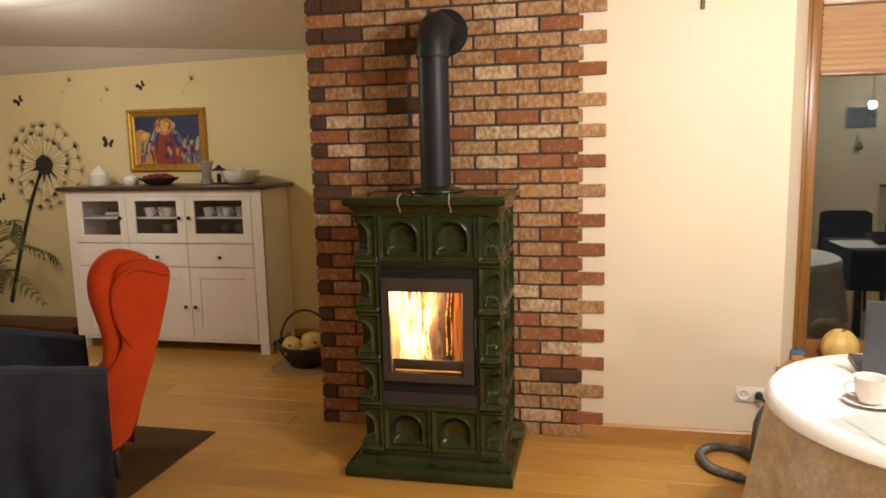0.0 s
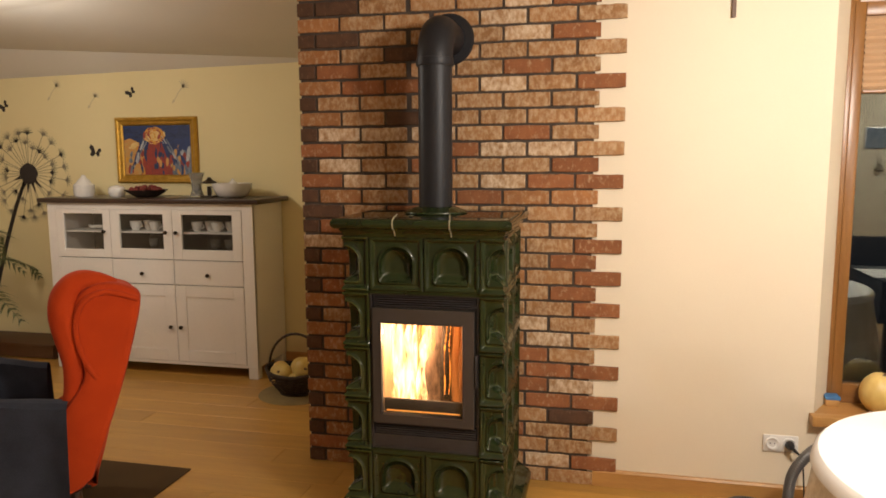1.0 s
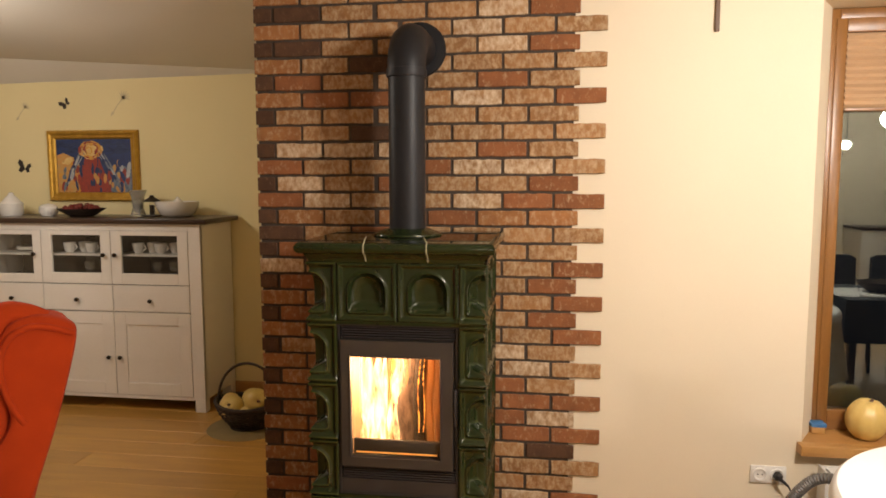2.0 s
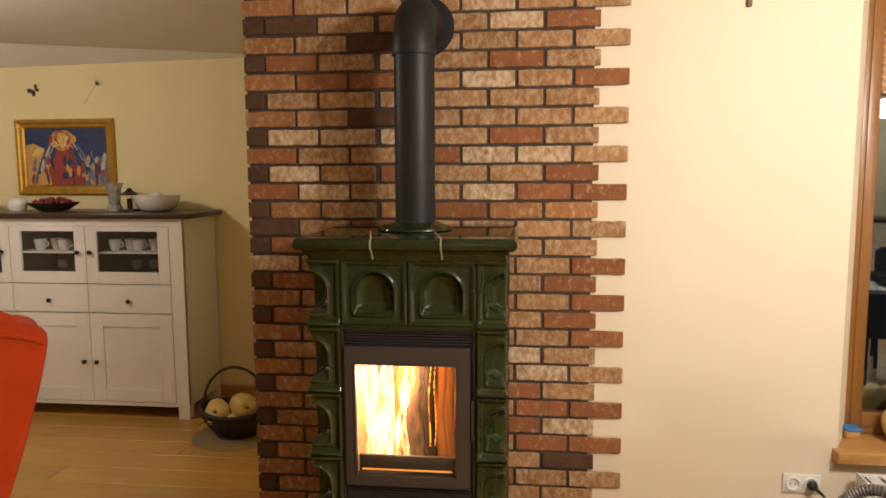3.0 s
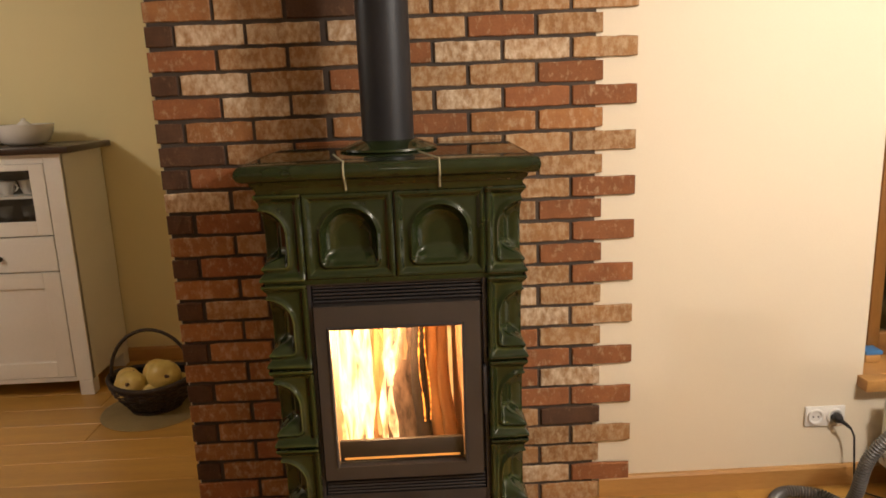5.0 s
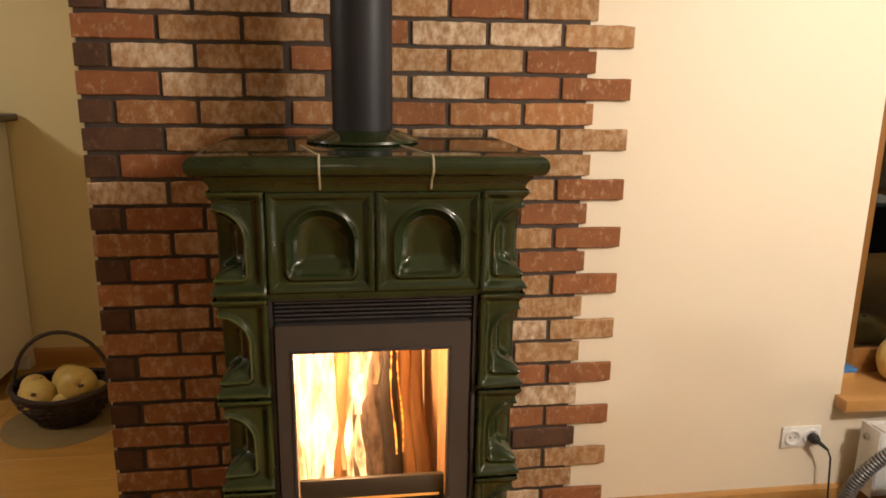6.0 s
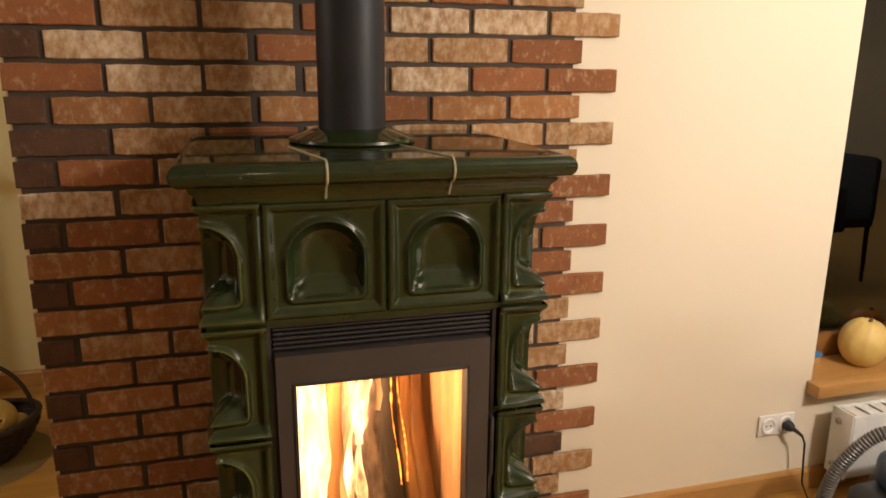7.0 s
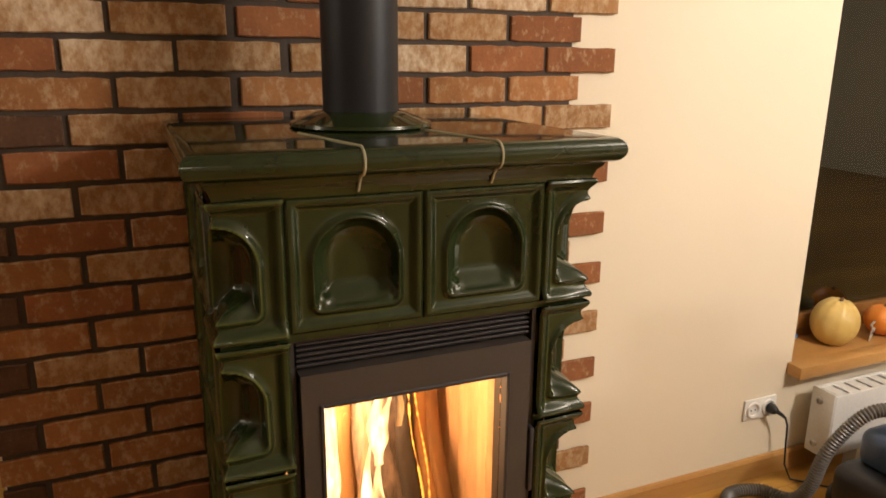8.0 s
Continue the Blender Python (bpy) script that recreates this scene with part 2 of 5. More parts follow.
for z0, z1 in ((0, WIN_Z0), (WIN_Z1, 2.9)):
    prism(bm, [(WL, WALL_Y), (WR, WALL_Y), (WIN_X1, SPLAY_Y), (WIN_X1, WB), (WIN_X0, WB), (WIN_X0, SPLAY_Y)], z0, z1)
bmesh.ops.remove_doubles(bm, verts=bm.verts[:], dist=1e-5)
single("wall_stove", bm, M["wall"], "cream painted plaster wall behind the stove", "wall", kind="structure", smooth=False)
wall("wall_side", [(CORNER_X, WALL_Y + 0.30, 0, CORNER_X + 0.25, BACK_Y, 2.9)], "pale yellow painted return wall beside the basket", "yellow_wall")
wall("wall_north", [(X0 - 0.2, BACK_Y, 0, CORNER_X + 0.25, BACK_Y + 0.2, 2.9)], "pale yellow painted wall behind the white sideboard", "yellow_wall")
wall("wall_west", [(X0 - 0.2, Y0, 0, X0, BACK_Y, 2.9)], "plain cream painted side wall")
wall("wall_east", [(X1, Y0, 0, X1 + 0.2, WALL_Y, 2.9)], "plain cream painted side wall")
wall("wall_south", [(X0 - 0.2, Y0 - 0.2, 0, X1 + 0.2, Y0, 2.9)], "plain cream painted wall of the dining side")

bm = bmesh.new()  # a flat part, and a part that slopes down to the north wall
a = [bm.verts.new(p) for p in ((X0, Y0, FLAT_Z), (X1, Y0, FLAT_Z), (X1, WALL_Y + 0.1, FLAT_Z), (-1.3, 4.05, FLAT_Z), (X0, 5.35, FLAT_Z), (X0, BACK_Y + 0.05, 2.238), (-1.2, BACK_Y + 0.05, 2.322), (-1.2, 4.2, FLAT_Z))]
bm.faces.new((a[0], a[1], a[2], a[7], a[3], a[4]))
bm.faces.new((a[4], a[3], a[6], a[5]))
bm.faces.new((a[3], a[7], a[6]))
r = bmesh.ops.extrude_face_region(bm, geom=bm.faces[:])
bmesh.ops.translate(bm, verts=[g for g in r["geom"] if isinstance(g, bmesh.types.BMVert)], vec=(0, 0, 0.35))
single("ceiling", bm, M["ceiling"], "matt white ceiling sloping down to the sideboard wall", "ceiling", kind="structure", smooth=False)

floor = single("floor", box(X0 - 0.2, Y0 - 0.2, -0.25, X1 + 0.2, BACK_Y + 0.2, -0.012), M["dark_top"], "warm oiled oak plank floor", "floor", kind="structure", smooth=False)


def baseboard(x0, y0, x1, y1):
    bm = bmesh.new()
    nx, ny = (0, -1) if y0 == y1 else (-1, 0)
    sweep([(x0, y0, nx, ny), (x1, y1, nx, ny)], [(0.0, 0.0), (0.016, 0.0), (0.016, 0.072), (0.010, 0.082), (0.0, 0.084)], bm)
    return single("baseboard", bm, M["oak_trim"], "narrow golden oak baseboard along the wall", "baseboard", kind="structure", smooth=False)


baseboard(0.225, WALL_Y, X1, WALL_Y)
baseboard(X0, BACK_Y, CORNER_X, BACK_Y)
baseboard(CORNER_X, WALL_Y + 0.02, CORNER_X, BACK_Y)

# window: sill, wooden frame, dark pane, pleated blind
win = thing("window_1", (WIN_X0, WALL_Y, WIN_Z0), "tall wood-framed window with a pleated blind, night outside", "window", kind="structure")
FY = SPLAY_Y - 0.012
single("window_sill", box(WL - 0.020, WALL_Y - 0.062, WIN_Z0 - 0.006, WR + 0.02, WALL_Y - 0.001, WIN_Z0 + 0.04, 0.004), M["oak_trim"], "thick golden oak window sill board", "window sill", kind="structure")
part("inner_sill", box(WL - 0.02, WALL_Y - 0.001, WIN_Z0 + 0.001, WR + 0.02, FY + 0.05, WIN_Z0 + 0.0385), M["oak_trim"], win)
bm = bmesh.new()
FZ0 = WIN_Z0 + 0.04
for b in ((WIN_X0 - 0.006, FZ0, WIN_X0 + 0.03, WIN_Z1 - 0.002), (WIN_X1 - 0.075, FZ0, WIN_X1 - 0.002, WIN_Z1 - 0.002), (WIN_X0 + 0.03, FZ0, WIN_X1 - 0.075, FZ0 + 0.05), (WIN_X0 + 0.03, WIN_Z1 - 0.06, WIN_X1 - 0.075, WIN_Z1 - 0.002)):
    box(b[0], FY, b[1], b[2], FY + 0.07, b[3], 0.004, bm=bm)
part("window_frame", bm, M["window_wood"], win)
bm = bmesh.new()
SX0, SX1, SZ0, SZ1 = WIN_X0 + 0.014, WIN_X1 - 0.060, FZ0 + 0.035, WIN_Z1 - 0.045
for b in ((SX0, SZ0, SX0 + 0.045, SZ1), (SX1 - 0.062, SZ0, SX1, SZ1), (SX0 + 0.045, SZ0, SX1 - 0.062, SZ0 + 0.06), (SX0 + 0.045, SZ1 - 0.06, SX1 - 0.062, SZ1)):
    box(b[0], FY - 0.006, b[1], b[2], FY + 0.05, b[3], 0.003, bm=bm)
part("sash", bm, M["window_wood"], win)
part("pane", box(SX0 + 0.040, FY + 0.020, SZ0 + 0.05, SX1 - 0.055, FY + 0.026, SZ1 - 0.05), M["night_pane"], win, "dark pane mirroring the room")
M["blind"] = material("pleated_blind", (0.50, 0.33, 0.19), (0.44, 0.28, 0.155), rough=0.8, scale=6, fine=200, bump=0.1, stretch=(0.3, 1, 6))
bm = bmesh.new()
BZ1, BZ0, PL = SZ1 - 0.062, 1.905, 22
zig = [(0.004 + (0.012 if i % 2 else 0.0), BZ1 + (BZ0 - BZ1) * i / PL) for i in range(PL + 1)]
sweep([(SX0 + 0.048, FY + 0.012, 0, -1), (SX1 - 0.066, FY + 0.012, 0, -1)], zig, bm)
blind = part("blind", bm, M["blind"], win, "beige-brown pleated blind", smooth=False)
part("bottom_rail", box(SX0 + 0.048, FY - 0.008, BZ0 - 0.016, SX1 - 0.066, FY + 0.012, BZ0, 0.003), M["window_wood"], blind)

# lamps that hang outside the view; the fourth is only an added fill
M["globe"] = glow("lamp_globe", (1.0, 0.86, 0.62), 9.0)
for place, watts, radius in LAMPS:
    lamp = thing("pendant_lamp", place, "white glass globe pendant lamp, lit", "lamp", group="pendant lamps")
    radius *= 0.94
    part("globe", lathe([(radius * math.sin(radians(a)), -radius * math.cos(radians(a))) for a in range(0, 171, 10)], 36, place), M["globe"], lamp).visible_shadow = False
    top = FLAT_Z
    part("cable", tube([(place[0], place[1], place[2] + radius), (place[0], place[1], top)], 0.004, 6), M["black_plastic"], lamp)
    part("canopy", lathe([(0.0, 0.0), (0.05, 0.0), (0.05, -0.02), (0.01, -0.03)], 20, (place[0], place[1], top)), M["white_plastic"], lamp)
    li = bpy.data.lights.new("lamp_light", "POINT")
    li.energy, li.color, li.shadow_soft_size = watts, WARM, radius / 0.94
    lo = new("lamp_light", li)
    lo.location = place
    lo.parent, lo.matrix_parent_inverse = lamp, WORLD_INV[lamp]

# ---------- tiled stove ----------
SX, SXL, SXR, SF, SB = -0.4775, -0.820, -0.135, 3.490, 4.085
stove = thing("tiled_stove", (SX, 3.78, 0), "dark green glazed ceramic tiled wood stove, fire lit", "stove")
ROWS_Z = [(0.130, 0.352), (0.360, 0.580), (0.588, 0.810), (0.818, 1.046), (1.056, 1.284)]


def niche_depth(a, b, h, half, reach, deep, knobs=()):
    """How far the tile's face lies back at a from its middle and b from its foot; and how far into the niche that is, 0 to 1."""
    edge = min(reach - abs(a), b, h - b)
    d = 0.0035 * (1 - smooth01(edge / 0.005)) + 0.009 * smooth01((edge - 0.009) / 0.016)
    base, spring = 0.034, h - 0.040 - half
    if b > spring:
        sd = math.hypot(a, b - spring) - half
    else:  # rounded lower corners
        qx, qy, rc = abs(a) - half + 0.014, base + 0.014 - b, 0.014
        sd = math.hypot(max(qx, 0), max(qy, 0)) + min(max(qx, qy), 0) - rc
    d -= 0.0070 * math.exp(-(sd / 0.0072) ** 2)
    inside = 0.0
    if sd < 0:
        shelf = smooth01((b - base + 0.004) / 0.046)
        inside = (1 - (1 - min(1.0, -sd / 0.050)) ** 2.2) * (0.20 + 0.80 * shelf)
    for at, size in knobs:  # rounded swellings on the ledge
        d -= size * math.exp(-((a - at) / (2.0 * size)) ** 2 - ((b - base - 0.016) / (1.7 * size)) ** 2)
    return d + deep * inside, inside


def flat_tile(x0, y0, x1, y1, nx, ny, z0, z1, name="tile", n=112):
    w = math.hypot(x1 - x0, y1 - y0)

    def fn(u, v):
        d, _ = niche_depth((u - 0.5) * w, v * (z1 - z0), z1 - z0, w * 0.315, w / 2, 0.027, ((-w * 0.24, 0.006), (w * 0.24, 0.006)))
        return (x0 + (x1 - x0) * u - nx * d, y0 + (y1 - y0) * u - ny * d, z0 + (z1 - z0) * v)
    return part(name, sheet(fn, n, n), M["green"], stove)


def corner_tile(cx, cy, sx, z0, z1, reach_f, reach_s):
    """A tile round the front corner, hollowed along the edge; sx is the side it looks to."""
    h, half = z1 - z0, 0.070
    diag = Vector((sx, -1, 0)).normalized()

    def fn(u, v):
        s = -reach_f + (reach_f + reach_s) * u
        b = v * h
        d, inside = niche_depth(s, b, h, half, reach_f if s < 0 else reach_s, 0.014, ((-0.012, 0.011), (0.030, 0.009)))
        lip = 0.010 * math.exp(-((h - b) / 0.012) ** 2) + 0.012 * math.exp(-(b / 0.016) ** 2)
        k = smooth01((abs(s) - 0.02) / 0.065)
        p = Vector((cx + sx * s, cy, 0)) if s < 0 else Vector((cx, cy + s, 0))
        face = Vector((0, -1, 0)) if s < 0 else Vector((sx, 0, 0))
        if abs(s) < half:  # inside the hollow the edge gives way to a slanting face
            f3 = (s + half) / (2 * half)
            chord = Vector((cx - sx * half * (1 - f3), cy + half * f3, 0))
            p = p.lerp(chord, 0.92 * inside)
        n = (diag * (1 - k) + face * k).normalized()
        q = p - n * (d - lip)
        return (q.x, q.y, z0 + b)
    return part("corner_tile", sheet(fn, 96, 60), M["green"], stove)


for i, (z0, z1) in enumerate(ROWS_Z):
    corner_tile(SXL, SF, -1, z0, z1, 0.112, 0.125)
    corner_tile(SXR, SF, 1, z0, z1, 0.100, 0.125)
    for xs, nx in ((SXL, -1), (SXR, 1)):
        for k in range(2):
            ya = SF + 0.127 + k * 0.234
            flat_tile(xs, ya, xs, ya + 0.232, nx, 0, z0, z1, "side_tile", 32)
    if i in (0, 4):
        flat_tile(-0.7065, SF, -0.4735, SF, 0, -1, z0, z1)
        flat_tile(-0.4705, SF, -0.2365, SF, 0, -1, z0, z1)
# body core behind the tiles, open for the firebox
bm = bmesh.new()
core = (SXL + 0.085, SF + 0.05, SXR - 0.085, SB - 0.03)
box(core[0], SF + 0.085, 0.10, core[2], core[3], 0.36, bm=bm)
box(core[0], SF + 0.085, 1.05, core[2], core[3], 1.28, bm=bm)
box(core[0], SF + 0.085, 0.36, -0.715, core[3], 1.05, bm=bm)
box(-0.24, SF + 0.085, 0.36, core[2], core[3], 1.05, bm=bm)
part("core", bm, M["iron"], stove, smooth=False)
bm = bmesh.new()
for z in [r[1] + 0.004 for r in ROWS_Z[:-1]] + [0.126]:
    box(SXL + 0.004, SF + 0.004, z - 0.006, SXR - 0.004, SB, z + 0.006, bm=bm) if z > 1.0 or z < 0.36 else None
    if 0.36 <= z <= 1.0:
        box(SXL + 0.004, SF + 0.004, z - 0.006, -0.712, SB, z + 0.006, bm=bm)
        box(-0.240, SF + 0.004, z - 0.006, SXR - 0.004, SB, z + 0.006, bm=bm)
part("tile_joint", bm, M["glaze"], stove, smooth=False)


def around(x0, x1, y0, y1):
    return [(x0, y1, -1, 0), (x0, y0, -1, -1), (x1, y0, 1, -1), (x1, y1, 1, 0)]


def ring_block(name, x0, x1, y0, y1, prof):
    """A moulded block: the profile runs round three sides, closed above."""
    bm = bmesh.new()
    bm, rings = sweep(around(x0, x1, y0, y1), prof, bm)
    bm.faces.new([r[-1] for r in rings])
    bm.faces.new([r[0] for r in reversed(rings)])
    bmesh.ops.bevel(bm, geom=[e for e in bm.edges if all(abs(v.co.y - y1) > 0.2 for v in e.verts) and abs(e.verts[0].co.z - e.verts[1].co.z) > 1e-4 and len(e.link_faces) == 2 and e.calc_face_angle(0) > 0.8], offset=0.016, segments=3, affect="EDGES")
    return part(name, bm, M["glaze"], stove)


base_prof = [(0.0, 0.002), (0.012, 0.004), (0.016, 0.018), (0.016, 0.046), (0.008, 0.058), (0.004, 0.066), (-0.022, 0.078), (-0.036, 0.094), (-0.050, 0.104), (-0.056, 0.122)]
ring_block("plinth", -0.878, -0.090, 3.455, SB, base_prof)
corn_prof = [(-0.012, 1.282), (0.0, 1.284), (0.002, 1.292), (0.006, 1.302), (0.014, 1.310), (0.016, 1.317), (0.022, 1.318)]
corn_prof += [(0.022 + 0.022 * math.sin(radians(a)), 1.3405 - 0.0225 * math.cos(radians(a))) for a in range(20, 180, 20)] + [(0.018, 1.363)]
ring_block("cornice", SXL + 0.006, SXR - 0.006, SF - 0.002, SB, corn_prof)
# pale joints across the cornice
for jx in (-0.588, -0.350):
    pts = [(jx - 0.05, SF + 0.20, 1.3635), (jx - 0.012, SF + 0.02, 1.3637)] + [(jx, SF - 0.002 - 0.0225 - 0.0225 * math.sin(radians(a)), 1.3405 + 0.0228 * math.cos(radians(a))) for a in range(0, 181, 20)] + [(jx, SF - 0.018, 1.311), (jx, SF - 0.005, 1.290)]
    part("cornice_joint", tube(pts, 0.0028, 6), M["grout"], stove)

# collar and flue
PX, PY = -0.4875, 3.80
part("collar", lathe([(0.080, 0.0), (0.138, 0.0), (0.143, 0.004), (0.141, 0.010), (0.126, 0.016), (0.106, 0.023), (0.090, 0.030), (0.078, 0.032)], 48, (PX, PY, 1.363)), M["glaze"], stove)
flue = thing("flue_pipe", (PX, PY, 1.40), "matt black steel flue pipe with an elbow into the bricks", "flue pipe")
part("pipe", lathe([(0.0735, 0.0), (0.0755, 0.0), (0.0755, 0.62), (0.0755, 0.660)], 48, (PX, PY, 1.385)), M["pipe"], flue)
EZ, ER = 2.045, 0.125
bend = [(PX, PY, EZ - 0.03)] + [(PX, PY + ER - ER * math.cos(radians(a)), EZ + ER * math.sin(radians(a))) for a in range(0, 91, 15)] + [(PX, 4.10, EZ + ER)]
part("elbow", tube(bend, 0.079, 40), M["pipe"], flue)
bm = bmesh.new()
b2 = lathe([(0.076, 0.0), (0.082, 0.0), (0.084, 0.006), (0.082, 0.034), (0.076, 0.036)], 48)
merge(bm, b2, Matrix.Translation((PX, PY, EZ - 0.035)))
part("joint_ring", bm, M["pipe"], flue)
bm = bmesh.new()
b2 = lathe([(0.07, 0.0), (0.122, 0.0), (0.122, 0.004), (0.116, 0.012), (0.07, 0.014)], 48)
merge(bm, b2, Matrix.Translation((PX, 4.0985, EZ + ER)) @ pose(0, 0, 0, 90, 0, 0))
part("wall_rosette", bm, M["pipe"], flue)

# iron insert: frame, grilles, door, glass, firebox
GX0, GX1, GZ0, GZ1 = -0.660, -0.302, 0.520, 0.922
insert = part("insert", box(-0.708, SF + 0.012, 0.358, -0.700, SF + 0.09, 1.048), M["iron"], stove, "black iron fireplace insert")
bm = bmesh.new()
IX0, IX1 = -0.708, -0.2385
box(IX1 - 0.008, SF + 0.012, 0.358, IX1, SF + 0.09, 1.048, bm=bm)
box(IX0 + 0.008, SF + 0.014, 1.036, IX1 - 0.008, SF + 0.09, 1.048, bm=bm)
box(IX0 + 0.008, SF + 0.014, 0.358, IX1 - 0.008, SF + 0.09, 0.372, bm=bm)
box(IX0 + 0.008, SF + 0.050, 0.985, IX1 - 0.008, SF + 0.060, 1.036, bm=bm)
box(IX0 + 0.008, SF + 0.050, 0.372, IX1 - 0.008, SF + 0.060, 0.478, bm=bm)
box(IX0 + 0.008, SF + 0.016, 0.372, IX1 - 0.008, SF + 0.05, 0.425, bm=bm)
box(IX0 + 0.008, SF + 0.032, 0.945, IX1 - 0.008, SF + 0.050, 0.989, bm=bm)
box(IX0 + 0.008, SF + 0.032, 0.478, IX1 - 0.008, SF + 0.050, 0.512, bm=bm)
box(IX0 + 0.008, SF + 0.032, 0.512, GX0 - 0.008, SF + 0.068, 0.945, bm=bm)
box(GX1 + 0.008, SF + 0.032, 0.512, IX1 - 0.008, SF + 0.068, 0.945, bm=bm)
part("insert_frame", bm, M["iron"], insert, smooth=False)
for z in [0.990 + 0.0098 * k for k in range(5)] + [0.430 + 0.0098 * k for k in range(5)]:
    part("grille_slat", box(IX0 + 0.012, SF + 0.016, z, IX1 - 0.012, SF + 0.052, z + 0.0048, 0.0012, 1), M["iron"], insert)
DX0, DX1, DZ0, DZ1 = -0.694, -0.256, 0.483, 0.983
bm = bmesh.new()
for b in ((DX0, DZ0, GX0, DZ1), (GX1, DZ0, DX1, DZ1), (GX0, DZ0, GX1, GZ0), (GX0, GZ1, GX1, DZ1)):
    box(b[0], SF - 0.004, b[1], b[2], SF + 0.03, b[3], bm=bm)
bmesh.ops.remove_doubles(bm, verts=bm.verts[:], dist=1e-5)
door = part("fire_door", bm, M["door_iron"], stove, "dark grey iron fire door", smooth=False)
bm = bmesh.new()
for b in ((GX0 - 0.004, GZ0 - 0.004, GX0 + 0.004, GZ1 + 0.004), (GX1 - 0.004, GZ0 - 0.004, GX1 + 0.004, GZ1 + 0.004), (GX0 + 0.004, GZ1 - 0.004, GX1 - 0.004, GZ1 + 0.004)):
    box(b[0], SF - 0.007, b[1], b[2], SF + 0.02, b[3], 0.002, 1, bm=bm)
part("glass_bead", bm, M["iron"], door)
part("glass", box(GX0 + 0.004, SF + 0.016, GZ0, GX1 - 0.004, SF + 0.020, GZ1 - 0.004), M["flame_glass"], door, "clear stove glass").visible_shadow = False
part("lower_band", box(GX0 + 0.006, SF + 0.020, GZ0 + 0.002, GX1 - 0.006, SF + 0.034, 0.586, 0.005), M["door_iron"], door, "dark ash guard behind the glass")
# line of firelight at the glass foot, drawn as a glowing strip without an opening
part("air_slot", box(GX0 + 0.018, SF + 0.0175, GZ0 + 0.010, GX1 - 0.018, SF + 0.0195, GZ0 + 0.0165, 0.0005, 1), glow("firelight_strip_glow", (1.0, 0.45, 0.10), 0.35), door, "glowing strip imitating a line of firelight")
part("handle", box(DX1 + 0.003, SF - 0.010, 0.66, DX1 + 0.013, SF + 0.02, 0.80, 0.004), M["iron"], door)

# firebox lining with upright ribs, logs and flames
FBX0, FBX1, FBY, FBZ0, FBZ1 = -0.690, -0.272, 3.93, 0.43, 1.02
bm = bmesh.new()


def ribbed(p0, p1, ribs, normal):
    pts = []
    d = Vector(p1) - Vector(p0)
    for i in range(ribs * 4 + 1):
        o = 0.012 if i % 4 in (1, 2) else 0.0
        q = Vector(p0) + d * (i / (ribs * 4)) + Vector(normal) * o
        pts.append(q)
    lo = [bm.verts.new((q.x, q.y, FBZ0)) for q in pts]
    hi = [bm.verts.new((q.x, q.y, FBZ1)) for q in pts]
    for i in range(len(pts) - 1):
        bm.faces.new((lo[i], lo[i + 1], hi[i + 1], hi[i]))


ribbed((FBX0, SF + 0.07, 0), (FBX0 + 0.05, FBY, 0), 5, (1, 0, 0))
ribbed((FBX0 + 0.05, FBY, 0), (FBX1 - 0.05, FBY, 0), 6, (0, -1, 0))
ribbed((FBX1 - 0.05, FBY, 0), (FBX1, SF + 0.07, 0), 5, (-1, 0, 0))
part("firebox_floor", box(FBX0, SF + 0.06, FBZ0 - 0.02, FBX1, FBY, FBZ0), M["iron"], stove, "dark ash-covered firebox floor")
box(FBX0, SF + 0.06, FBZ1, FBX1, FBY, FBZ1 + 0.02, bm=bm)
firebox = part("firebox", bm, M["vermiculite"], stove, "pale ribbed fireproof lining", smooth=False)

# ---------- fire ----------
M["coal"] = material("black_charred_log", (0.05, 0.035, 0.03), (0.010, 0.007, 0.006), rough=0.9, scale=40, fine=130, bump=0.9)
M["bark"] = material("brown_bark", (0.24, 0.115, 0.04), (0.15, 0.07, 0.025), rough=0.9, scale=20, fine=90, bump=0.6, stretch=(3, 3, 0.4))
M["char"] = material("charred_log", (0.34, 0.235, 0.185), (0.05, 0.035, 0.03), rough=0.9, scale=34, fine=110, bump=0.9, stretch=(1, 1, 0.35))
M["log"] = material("split_firewood", (0.42, 0.22, 0.085), (0.30, 0.14, 0.05), rough=0.85, scale=12, fine=70, bump=0.4, stretch=(3, 3, 0.3))


